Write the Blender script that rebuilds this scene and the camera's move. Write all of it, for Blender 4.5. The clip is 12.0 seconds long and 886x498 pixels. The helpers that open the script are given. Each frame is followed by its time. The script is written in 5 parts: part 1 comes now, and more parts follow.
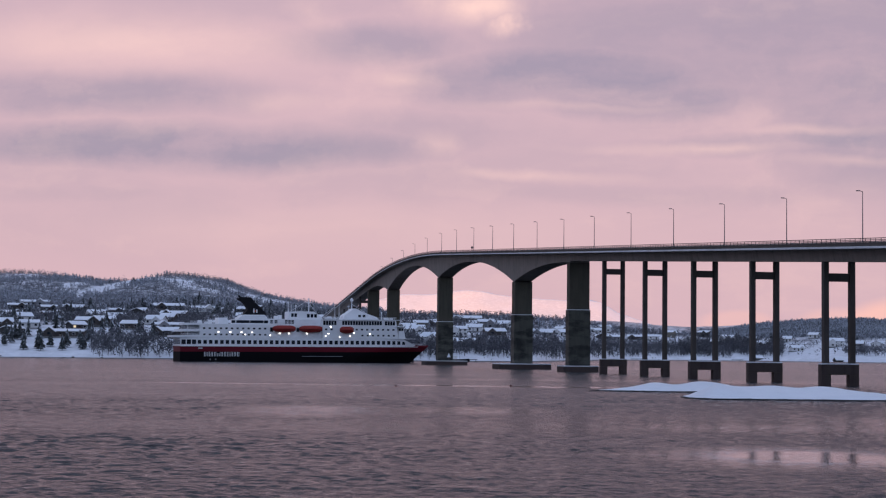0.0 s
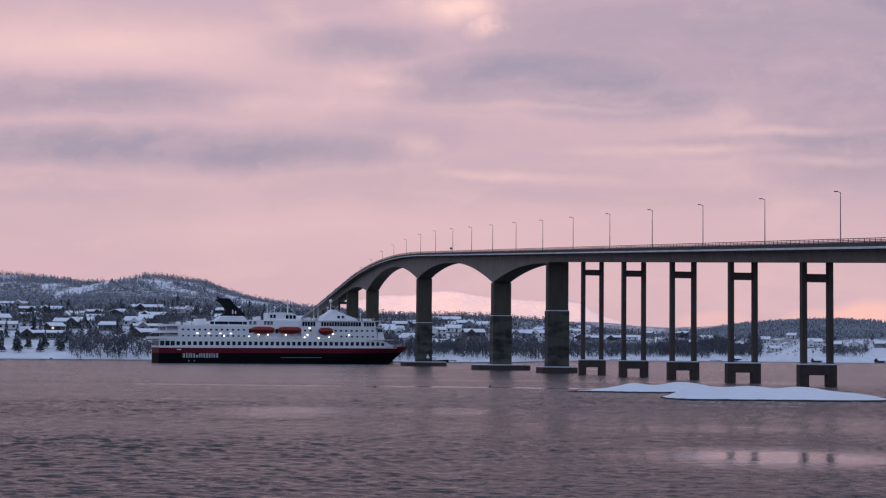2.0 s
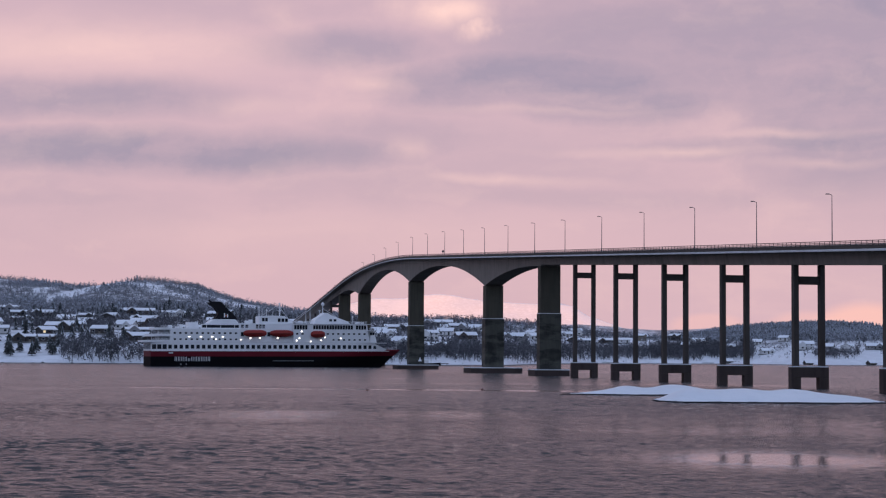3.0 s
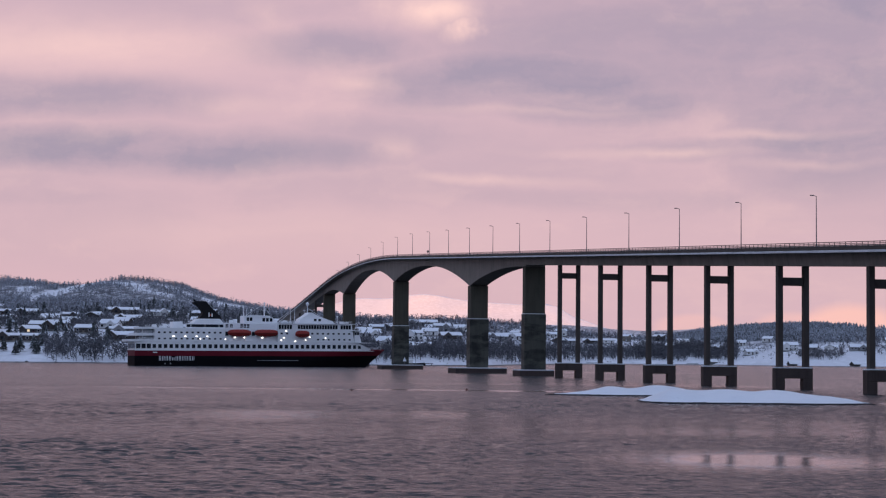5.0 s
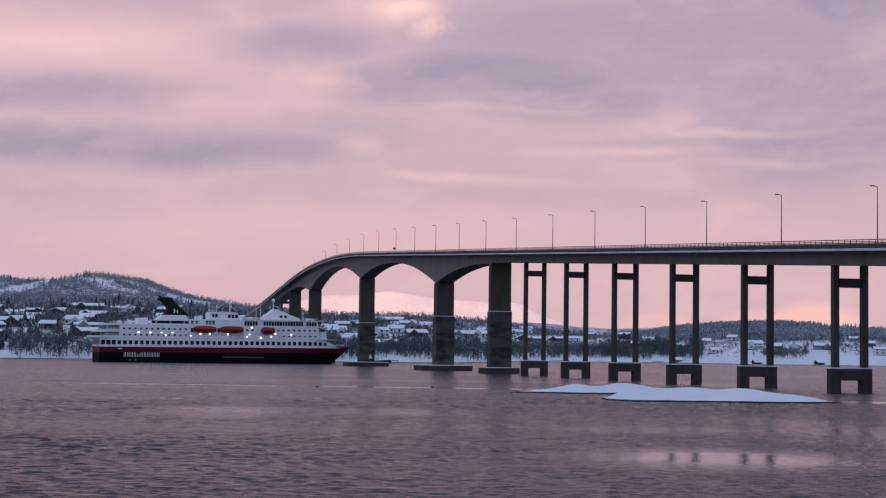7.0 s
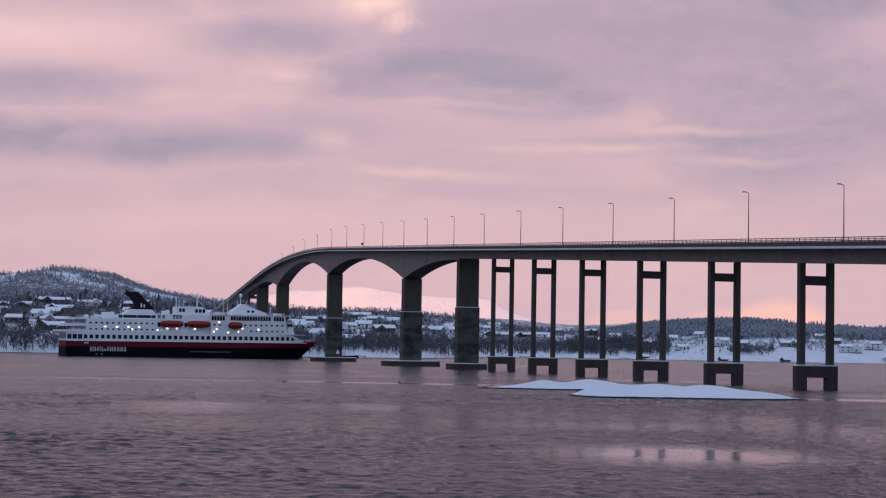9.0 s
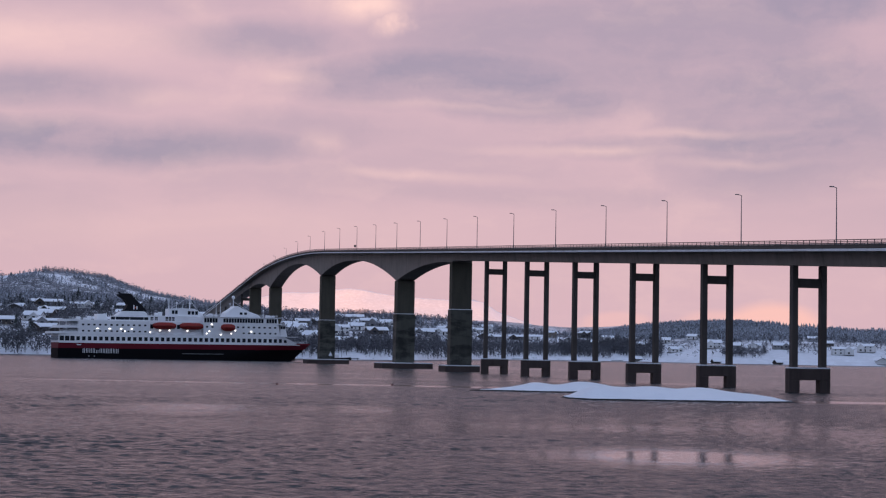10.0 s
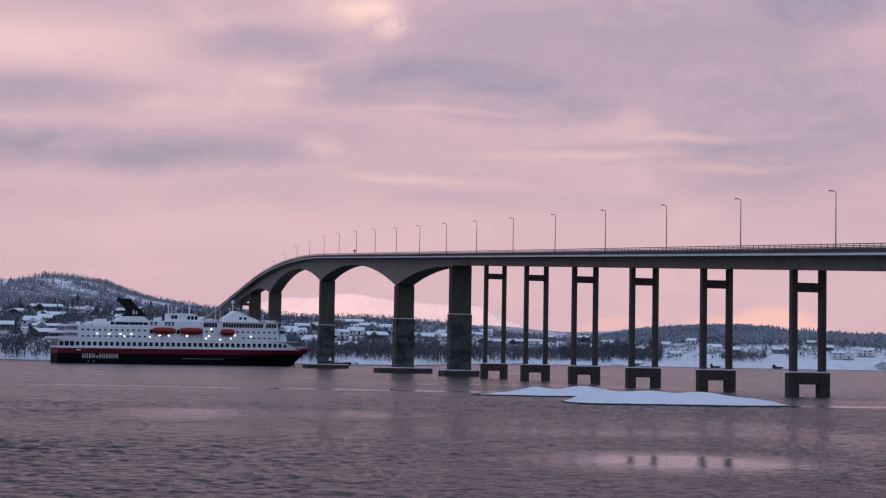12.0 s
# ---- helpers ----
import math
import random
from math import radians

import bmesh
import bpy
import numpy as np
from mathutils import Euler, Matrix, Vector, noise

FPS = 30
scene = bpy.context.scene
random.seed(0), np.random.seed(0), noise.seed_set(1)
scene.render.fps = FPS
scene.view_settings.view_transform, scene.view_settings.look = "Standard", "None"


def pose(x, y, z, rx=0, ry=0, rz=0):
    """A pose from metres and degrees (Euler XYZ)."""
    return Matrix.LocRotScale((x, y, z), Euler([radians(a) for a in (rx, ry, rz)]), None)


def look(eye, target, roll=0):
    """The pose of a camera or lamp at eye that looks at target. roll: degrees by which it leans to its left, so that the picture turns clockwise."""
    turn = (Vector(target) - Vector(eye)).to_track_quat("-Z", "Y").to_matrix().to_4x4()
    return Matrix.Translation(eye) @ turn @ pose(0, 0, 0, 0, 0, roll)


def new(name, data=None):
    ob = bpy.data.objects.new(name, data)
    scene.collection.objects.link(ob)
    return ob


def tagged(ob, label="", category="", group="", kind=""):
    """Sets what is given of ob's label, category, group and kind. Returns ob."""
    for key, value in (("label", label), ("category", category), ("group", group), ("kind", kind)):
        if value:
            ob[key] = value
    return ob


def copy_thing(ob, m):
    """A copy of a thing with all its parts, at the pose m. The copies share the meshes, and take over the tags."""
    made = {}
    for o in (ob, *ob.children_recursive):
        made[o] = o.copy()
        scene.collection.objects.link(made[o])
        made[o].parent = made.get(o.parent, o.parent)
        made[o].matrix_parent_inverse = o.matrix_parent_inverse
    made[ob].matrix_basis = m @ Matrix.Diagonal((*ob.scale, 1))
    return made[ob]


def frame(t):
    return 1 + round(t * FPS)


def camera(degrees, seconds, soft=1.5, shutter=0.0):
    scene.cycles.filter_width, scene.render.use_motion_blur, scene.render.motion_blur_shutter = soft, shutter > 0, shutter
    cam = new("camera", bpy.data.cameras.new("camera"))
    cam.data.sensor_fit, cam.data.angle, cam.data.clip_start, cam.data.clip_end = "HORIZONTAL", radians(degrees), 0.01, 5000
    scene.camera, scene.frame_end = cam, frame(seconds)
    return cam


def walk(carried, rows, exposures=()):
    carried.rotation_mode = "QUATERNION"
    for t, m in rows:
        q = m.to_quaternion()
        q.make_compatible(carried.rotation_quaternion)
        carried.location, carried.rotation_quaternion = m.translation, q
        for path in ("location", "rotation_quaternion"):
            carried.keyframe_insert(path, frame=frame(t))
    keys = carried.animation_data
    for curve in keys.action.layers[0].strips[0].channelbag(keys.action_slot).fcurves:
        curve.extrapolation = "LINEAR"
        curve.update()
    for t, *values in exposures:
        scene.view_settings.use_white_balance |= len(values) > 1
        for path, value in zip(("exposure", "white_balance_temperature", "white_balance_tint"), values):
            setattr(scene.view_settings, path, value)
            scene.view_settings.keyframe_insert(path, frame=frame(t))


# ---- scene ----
EYE = 5.0                       # camera height over the water
PATH = [                        # seconds, yaw, pitch, roll
    (0, 0.000, 3.320, -0.600),
    (0.5, -0.195, 3.316, -0.624),
    (1, -0.387, 3.314, -0.625),
    (1.5, -0.641, 3.263, -0.605),
    (2, -0.673, 3.358, -0.514),
    (2.5, -0.798, 3.280, -0.485),
    (3, -0.927, 3.457, -0.414),
    (5, -1.423, 3.464, -0.563),
    (5.5, -1.845, 3.383, -0.640),
    (6, -2.099, 3.410, -0.709),
    (6.5, -2.322, 3.470, -0.754),
    (7, -2.523, 3.388, -0.755),
    (9, -3.571, 3.265, -0.995),
    (9.5, -3.722, 3.285, -1.046),
    (10, -3.803, 3.340, -1.048),
    (10.5, -3.878, 3.399, -1.016),
    (11, -3.948, 3.411, -0.973),
    (11.5, -3.896, 3.420, -0.964),
    (12, -3.815, 3.490, -0.976),
]
cam = camera(28.0, 12.0, soft=1.2)
walk(cam, [(t, pose(0, 0, EYE, 90 + p, r, w)) for t, w, p, r in PATH], exposures=[(0.0, 0.0), (12.0, 0.0)])

SKY_GREY = [            # banks of mauve cloud: azimuth, elevation, half widths (degrees), strength
    (-8.4, 6.42, 9.2, 0.85, 1), (-6.5, 6.41, 5.1, 0.73, 1), (-11.6, 8.02, 6, 0.82, 0.8), (-2.4, 9.77, 4.4, 0.77, 0.75), (1.5, 8.58, 3.5, 1, 0.8),
    (4.4, 8.87, 4.4, 1.13, 1), (6.1, 8.15, 4, 0.77, 0.85), (11.8, 10.25, 7.7, 2, 0.8), (14.3, 8.6, 6, 1.64, 0.8), (9, 8.68, 4.7, 1.09, 0.6),
    (14.7, 6.95, 4.7, 0.58, 1), (9.9, 6.74, 5.8, 0.47, 0.5), (0.2, 7.02, 4.7, 0.82, 0.45), (7.2, 5.17, 8.7, 0.47, 0.35),
    (-11.2, 4.86, 5.1, 0.47, 0.35), (9.5, 10, 9, 2.6, 0.75), (15, 8, 5.5, 3.2, 0.85), (15.8, 11.2, 4, 1.2, 1),
]
SKY_LIT = [             # brighter, warmer rifts
    (1.2, 11.04, 2.2, 0.62, 1.1), (2.5, 10.51, 0.9, 0.55, 1), (-1.3, 8.71, 2.1, 0.4, 0.65), (-9.9, 9.69, 6.2, 1.18, 0.6),
    (-4.8, 10.78, 1.3, 1, 0.36), (-0.5, 6.61, 1.2, 0.51, 0.36), (3, 5.69, 3.5, 0.24, 0.5), (7.9, 6.64, 4.2, 0.22, 0.5),
    (11.7, 7.15, 3.8, 0.22, 0.43), (13.6, 6.26, 2.7, 0.2, 0.32), (-3.4, 3.87, 9.5, 1.09, 0.22), (3.9, 7.89, 4.4, 0.18, 0.32),
    (-6.2, 7.87, 2, 0.36, 0.36), (9.2, 11, 1.1, 0.4, 0.29)
]
CALM = [                        # slicks on the water: middle, half widths, strength
    (18.0, 89.0, 9.0, 12.0, 0.99), (34.0, 118.0, 8.0, 34.0, 0.4), (-6.0, 266.0, 36.0, 4.5, 0.95), (26.0, 262.0, 26.0, 4.0, 0.85), (-11.0, 151.0, 7.5, 16.0, 0.8), (3.0, 154.0, 7.0, 11.0, 0.55), (-36.0, 268.0, 12.0, 5.0, 0.6), (24.0, 122.0, 14.0, 9.0, 0.3), (60.0, 206.0, 22.0, 8.0, 0.8),
]


# ---- sky and sun ----
SUN_EL, SUN_AZ = radians(3.6), radians(186)      # low, behind the camera and the added ridge


class Nodes:
    """A small helper for node trees."""

    def __init__(self, tree):
        self.t = tree

    def add(self, kind, ins=None, **props):
        n = self.t.nodes.new(kind)
        if "operation" in props:
            n.operation = props["operation"]
        if "use_clamp" in props:
            n.use_clamp = props["use_clamp"]
        if "interpolation_type" in props:
            n.interpolation_type = props["interpolation_type"]
        if "data_type" in props:
            n.data_type = props["data_type"]
        if "blend_type" in props:
            n.blend_type = props["blend_type"]
        for k, v in (ins or {}).items():
            if isinstance(v, bpy.types.NodeSocket):
                self.t.links.new(v, n.inputs[k])
            else:
                n.inputs[k].default_value = v
        return n

    def math(self, op, a, b=0.0, clamp=False):
        return self.add("ShaderNodeMath", {0: a, 1: b}, operation=op, use_clamp=clamp).outputs[0]

    def vec(self, op, a, b=(0, 0, 0)):
        n = self.add("ShaderNodeVectorMath", {0: a, 1: b}, operation=op)
        return n.outputs["Value"] if op in ("LENGTH", "DOT_PRODUCT") else n.outputs[0]

    def noise(self, v, scale, detail=4.0, rough=0.55, color=False):
        n = self.add("ShaderNodeTexNoise", {"Vector": v, "Scale": scale, "Detail": detail, "Roughness": rough})
        return n.outputs[1 if color else 0]

    def smooth(self, v, lo, hi, a=0.0, b=1.0):
        return self.add("ShaderNodeMapRange", {0: v, 1: lo, 2: hi, 3: a, 4: b}, interpolation_type="SMOOTHSTEP").outputs[0]

    def mix(self, fac, a, b, blend="MIX"):
        n = self.add("ShaderNodeMix", {0: fac, 6: a, 7: b}, data_type="RGBA", blend_type=blend)
        return n.outputs[2]


def rgb(r, g, b):
    return (r, g, b, 1.0)


world = bpy.data.worlds.new("dusk_sky")
scene.world = world
world.use_nodes = True
world.node_tree.nodes.clear()
w = Nodes(world.node_tree)
way = w.add("ShaderNodeTexCoord").outputs["Generated"]
air = w.add("ShaderNodeTexSky")
air.sky_type, air.sun_disc, air.sun_elevation, air.sun_rotation = "NISHITA", False, SUN_EL, SUN_AZ
# cloud bands: the direction, bent by noise
bend = w.vec("MULTIPLY", w.vec("SUBTRACT", w.noise(way, 7.0, 6.0, 0.62, color=True), (0.5, 0.5, 0.5)), (0.15, 0.15, 0.022))
bent = w.vec("ADD", way, bend)
streak = w.noise(w.vec("MULTIPLY", bent, (4.0, 4.0, 14.0)), 1.0, 5.0, 0.55)
fine = w.noise(w.vec("MULTIPLY", bent, (13.0, 13.0, 36.0)), 1.0, 4.0, 0.6)


wisp = w.noise(w.vec("MULTIPLY", bent, (9.0, 9.0, 24.0)), 1.0, 6.0, 0.62)


def bank(az, el, half_az, half_el, core=0.2):
    """A lens of cloud round a direction in degrees; 1 in its middle, 0 outside."""
    c = (math.sin(radians(az)) * math.cos(radians(el)), math.cos(radians(az)) * math.cos(radians(el)), math.sin(radians(el)))
    k = 1 / math.sin(radians(half_az))
    d = w.vec("MULTIPLY", w.vec("SUBTRACT", bent, c), (k, k, 1 / math.sin(radians(half_el))))
    body = w.smooth(w.vec("LENGTH", d), core, 1.35, 1.0, 0.0)
    return w.math("MULTIPLY", body, w.smooth(wisp, 0.25, 0.6, 0.6, 1.15), clamp=True)


sep = w.add("ShaderNodeSeparateXYZ", {0: way})
up = sep.outputs[2]
ahead = w.smooth(sep.outputs[1], -0.5, 0.9)
pink = rgb(0.675, 0.450, 0.517)
mauve = rgb(0.36, 0.295, 0.405)
glow = rgb(1.06, 0.69, 0.63)
cover = w.smooth(streak, 0.40, 0.64, 0.0, 0.3)
for az, el, ha, he, k in SKY_GREY:
    cover = w.math("MAXIMUM", cover, w.math("MULTIPLY", bank(az, el, ha, he), k))
low = w.smooth(up, 0.02, 0.10)
cover = w.math("MULTIPLY", cover, low)
cover = w.math("MULTIPLY", cover, w.smooth(fine, 0.2, 0.6, 0.7, 1.0))
lit = w.math("MULTIPLY", w.smooth(fine, 0.45, 0.75), 0.15)
for az, el, ha, he, k in SKY_LIT:
    lit = w.math("MAXIMUM", lit, w.math("MULTIPLY", bank(az, el, ha, he, -0.5), k))
lit = w.math("MULTIPLY", lit, w.smooth(fine, 0.25, 0.6, 0.6, 1.0))
front = w.mix(lit, w.mix(cover, pink, mauve), glow)
# salmon domes painted into the sky low over the eastern shore
for az, el, ha, he, k in ((14.3, 0.85, 1.95, 1.05, 0.95), (12.5, 0.9, 1.5, 0.7, 0.5), (9.4, 1.0, 1.4, 0.5, 0.4)):
    c = (math.sin(radians(az)), math.cos(radians(az)), math.sin(radians(el)))
    d = w.vec("MULTIPLY", w.vec("SUBTRACT", w.vec("ADD", way, w.vec("MULTIPLY", bend, (0.05, 0.05, 0.06))), c), (1 / radians(ha), 1 / radians(ha), 1 / radians(he)))
    shine = w.math("MULTIPLY", w.smooth(w.vec("LENGTH", d), 0.6, 1.05, 1.0, 0.0), k)
    front = w.mix(shine, front, rgb(0.96, 0.55, 0.505))
zenith = w.mix(w.smooth(streak, 0.35, 0.65), rgb(0.45, 0.58, 0.87), rgb(0.36, 0.44, 0.68))
overhead = w.mix(w.smooth(streak, 0.35, 0.65), rgb(0.40, 0.35, 0.45), rgb(0.24, 0.235, 0.32))
rest = w.mix(w.smooth(up, 0.45, 0.9), w.mix(w.smooth(up, 0.20, 0.28), front, overhead), zenith)
back = w.mix(w.smooth(up, 0.0, 0.5), rgb(0.54, 0.64, 0.90), zenith)
clouds = w.mix(ahead, back, rest)
sum_ = w.add("ShaderNodeMix", {0: 0.01, 6: clouds, 7: air.outputs[0]}, data_type="RGBA")
bg = w.add("ShaderNodeBackground", {0: sum_.outputs[2], 1: 1.0})
w.add("ShaderNodeOutputWorld", {0: bg.outputs[0]})

sun = bpy.data.lights.new("sun", "SUN")
sun.energy, sun.angle, sun.color = 5.6, radians(0.8), (1.0, 0.38, 0.08)
sun_ob = new("sun", sun)
sun_ob.matrix_world = look((math.sin(SUN_AZ) * 500, math.cos(SUN_AZ) * 500, math.tan(SUN_EL) * 500), (0, 0, 0))

# ---- materials ----


def material(name):
    m = bpy.data.materials.new(name)
    m.use_nodes = True
    m.node_tree.nodes.clear()
    n = Nodes(m.node_tree)
    return m, n


def finish(n, color, rough=0.7, metal=0.0, bump=None, height=0.02, **more):
    ins = {"Base Color": color, "Roughness": rough, "Metallic": metal}
    ins.update(more)
    if bump is not None:
        b = n.add("ShaderNodeBump", {"Height": bump, "Strength": 1.0, "Distance": height})
        ins["Normal"] = b.outputs[0]
    p = n.add("ShaderNodeBsdfPrincipled", ins)
    n.add("ShaderNodeOutputMaterial", {0: p.outputs[0]})


def painted(name, col, rough=0.5, dirt=0.25, scale=0.5, metal=0.0, gloss=0.5):
    """Paint with soft grime at two scales."""
    m, n = material(name)
    pos = n.add("ShaderNodeTexCoord").outputs["Object"]
    a = n.noise(n.vec("MULTIPLY", pos, (1, 1, 0.35)), scale, 5)
    b = n.noise(pos, scale * 9, 3)
    k = n.math("ADD", n.smooth(a, 0.35, 0.75, 0, dirt), n.smooth(b, 0.5, 0.8, 0, dirt * 0.5))
    finish(n, n.mix(k, rgb(*col), rgb(*(c * 0.45 for c in col))), rough, metal, b, 0.01, **{"Specular IOR Level": gloss})
    return m


def concrete(name, col, streaks=0.5):
    m, n = material(name)
    pos = n.add("ShaderNodeNewGeometry").outputs["Position"]
    a = n.noise(n.vec("MULTIPLY", pos, (1.1, 1.1, 0.07)), 1.0, 6, 0.65)
    b = n.noise(pos, 0.22, 5)
    c = n.noise(pos, 5.0, 4)
    k = n.math("ADD", n.smooth(a, 0.42, 0.75, 0, streaks), n.smooth(b, 0.4, 0.75, 0, 0.35), clamp=True)
    col1 = n.mix(k, rgb(*col), rgb(*(v * 0.42 for v in col)))
    finish(n, n.mix(n.smooth(c, 0.3, 0.8, 0, 0.3), col1, rgb(*(v * 1.25 for v in col))), 0.85, 0, c, 0.03, **{"Specular IOR Level": 0.2})
    return m


def wet_concrete(name):
    """The pier shafts near the water: dark, with courses of tide and old formwork."""
    m, n = material(name)
    pos = n.add("ShaderNodeNewGeometry").outputs["Position"]
    z = n.add("ShaderNodeSeparateXYZ", {0: pos}).outputs[2]
    a = n.noise(n.vec("MULTIPLY", pos, (0.5, 0.5, 0.09)), 1.0, 6, 0.7)
    b = n.noise(pos, 0.28, 6, 0.7)
    lift = n.noise(n.vec("MULTIPLY", pos, (0.12, 0.12, 0.33)), 1.0, 4, 0.6)
    k = n.math("ADD", n.smooth(a, 0.4, 0.7, 0, 0.5), n.smooth(lift, 0.42, 0.56, 0, 0.8), clamp=True)
    k = n.math("MULTIPLY", k, n.smooth(b, 0.3, 0.6, 0.5, 1.0))
    finish(n, n.mix(k, rgb(0.075, 0.074, 0.060), rgb(0.010, 0.011, 0.009)), 0.75, 0, b, 0.05)
    return m


def snow(name, blue=0.0):
    m, n = material(name)
    pos = n.add("ShaderNodeNewGeometry").outputs["Position"]
    a = n.noise(pos, 0.08, 6, 0.6)
    b = n.noise(pos, 1.7, 5, 0.6)
    h = n.math("ADD", n.math("MULTIPLY", a, 3.0), n.math("MULTIPLY", b, 0.12))
    finish(n, n.mix(n.smooth(a, 0.3, 0.7), rgb(0.80, 0.82, 0.86), rgb(0.72, 0.75, 0.80)), 0.6, 0, h, 0.35)
    return m


SNOW = snow("snow")
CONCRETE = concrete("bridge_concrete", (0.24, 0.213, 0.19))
EDGE = concrete("snowy_edge_concrete", (0.66, 0.67, 0.69), 0.2)
SHAFT = wet_concrete("shaft_concrete")
# plinth and column tones lowered evenly for shade on their camera-facing sides
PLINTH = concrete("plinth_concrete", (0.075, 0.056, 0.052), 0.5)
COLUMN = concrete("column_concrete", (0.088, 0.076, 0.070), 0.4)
ASPHALT = painted("asphalt", (0.06, 0.06, 0.065), 0.9)
STEEL = painted("galvanised_steel", (0.16, 0.15, 0.16), 0.5, 0.3, 2.0, 0.4)
RAIL = painted("weathered_rail_steel", (0.07, 0.065, 0.07), 0.6, 0.3, 2.0, 0.2)
HULL_BLACK = painted("black_hull_paint", (0.006, 0.006, 0.008), 0.75, 0.3, 0.15, 0.0, 0.08)
HULL_RED = painted("red_hull_paint", (0.15, 0.008, 0.02), 0.6, 0.35, 0.15, 0.0, 0.2)
SHIP_WHITE = painted("white_ship_paint", (0.82, 0.83, 0.85), 0.5, 0.12, 0.25)
SHIP_GREY = painted("grey_deck_and_shade_paint", (0.30, 0.32, 0.34), 0.7)
BOAT_ORANGE = painted("orange_lifeboat_paint", (0.26, 0.022, 0.02), 0.5, 0.3, 1.0, 0.0, 0.25)
FUNNEL = painted("black_funnel_paint", (0.009, 0.009, 0.012), 0.65, 0.3, 0.4, 0.0, 0.2)
ROCK = concrete("wet_rock", (0.014, 0.014, 0.018), 0.5)
BARK = painted("dark_bark", (0.05, 0.045, 0.042), 0.9, 0.3, 3.0)


def glass(name, col):
    m, n = material(name)
    r = n.add("ShaderNodeObjectInfo").outputs["Random"]
    finish(n, n.mix(r, rgb(*col), rgb(*(c * 2.2 for c in col))), 0.15, 0, None, 0, **{"Specular IOR Level": 0.35})
    return m


GLASS = glass("dark_window_glass", (0.008, 0.010, 0.014))


def lamp_glow(name, col, power):
    m, n = material(name)
    e = n.add("ShaderNodeEmission", {0: rgb(*col), 1: power})
    n.add("ShaderNodeOutputMaterial", {0: e.outputs[0]})
    return m


LAMP = lamp_glow("deck_lamp_glow", (1.0, 0.96, 0.9), 3.0)
WARM = lamp_glow("house_lamp_glow", (1.0, 0.80, 0.5), 0.9)


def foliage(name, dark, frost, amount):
    """Needles or twigs with snow and rime caught on them; dark can carry distance haze."""
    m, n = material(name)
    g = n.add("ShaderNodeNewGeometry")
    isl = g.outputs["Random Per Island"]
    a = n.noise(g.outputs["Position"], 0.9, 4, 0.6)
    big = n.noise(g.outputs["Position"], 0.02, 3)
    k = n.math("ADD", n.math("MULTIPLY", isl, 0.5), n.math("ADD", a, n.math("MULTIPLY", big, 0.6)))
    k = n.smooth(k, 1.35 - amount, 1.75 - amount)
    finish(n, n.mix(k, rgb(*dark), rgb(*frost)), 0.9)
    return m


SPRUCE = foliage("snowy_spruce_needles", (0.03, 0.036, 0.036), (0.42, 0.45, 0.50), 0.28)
# besides rime, these three tones are lifted to put distance haze into the colour
BIRCH = foliage("frosted_hazed_birch_twigs", (0.08, 0.08, 0.092), (0.21, 0.22, 0.255), 0.28)
FARWOOD = foliage("rimed_hazed_hill_birches", (0.15, 0.155, 0.175), (0.40, 0.42, 0.47), 0.45)
FARSPRUCE = foliage("rimed_hazed_hill_spruces", (0.075, 0.082, 0.09), (0.40, 0.43, 0.49), 0.54)

m, n = material("snowy_ground")
geo_ = n.add("ShaderNodeNewGeometry")
pos = geo_.outputs["Position"]
patch = n.noise(pos, 0.012, 6, 0.62)
scrub = n.noise(n.vec("MULTIPLY", pos, (1, 1, 2.0)), 0.11, 6, 0.7)
mask = n.math("MULTIPLY", n.smooth(patch, 0.34, 0.46), n.smooth(scrub, 0.38, 0.54))
zz = n.add("ShaderNodeSeparateXYZ", {0: pos}).outputs[2]
far = n.add("ShaderNodeSeparateXYZ", {0: pos}).outputs[1]
mask = n.math("MULTIPLY", mask, n.smooth(far, 3000.0, 3500.0, 1.0, 0.12))
mask = n.math("MULTIPLY", mask, n.smooth(zz, 11.0, 24.0, 0.15, 1.0))
bare = n.add("ShaderNodeAttribute")
bare.attribute_name = "bare"
mask = n.math("MULTIPLY", mask, n.smooth(bare.outputs["Fac"], 0.1, 0.8, 1.0, 0.1))
relief = n.smooth(far, 3000.0, 3500.0, 1.0, 0.08)
tide = n.smooth(n.math("ADD", zz, n.math("MULTIPLY", scrub, 0.5)), 0.35, 0.75, 1.0, 0.0)
col = n.mix(mask, rgb(0.78, 0.80, 0.85), rgb(0.12, 0.12, 0.135))
finish(n, n.mix(tide, col, rgb(0.05, 0.045, 0.045)), 0.75, 0, n.math("MULTIPLY", n.math("ADD", n.math("MULTIPLY", patch, 6.0), scrub), relief), 1.2)
GROUND = m

# water: fine wind ripples, slicks where it lies calm
m, n = material("rippled_fjord_water")
pos = n.add("ShaderNodeNewGeometry").outputs["Position"]
flat = n.vec("MULTIPLY", pos, (1.0, 1.0, 0.0))
r1 = n.noise(n.vec("MULTIPLY", flat, (1.1, 2.2, 0.0)), 1.0, 3, 0.6)
r2 = n.noise(n.vec("MULTIPLY", flat, (3.1, 4.2, 0.0)), 1.0, 3, 0.6)
r4 = n.noise(n.vec("MULTIPLY", flat, (9.0, 4.5, 0.0)), 1.0, 2, 0.6)
r3 = n.noise(n.vec("MULTIPLY", flat, (0.06, 0.09, 0.0)), 1.0, 3, 0.5)
slick = n.noise(n.vec("MULTIPLY", n.vec("ADD", flat, n.vec("MULTIPLY", n.noise(flat, 0.02, 2, 0.5, color=True), (60, 60, 0))), (0.006, 0.022, 0.0)), 1.0, 3, 0.5)
calm = n.smooth(slick, 0.54, 0.72, 0.0, 0.4)


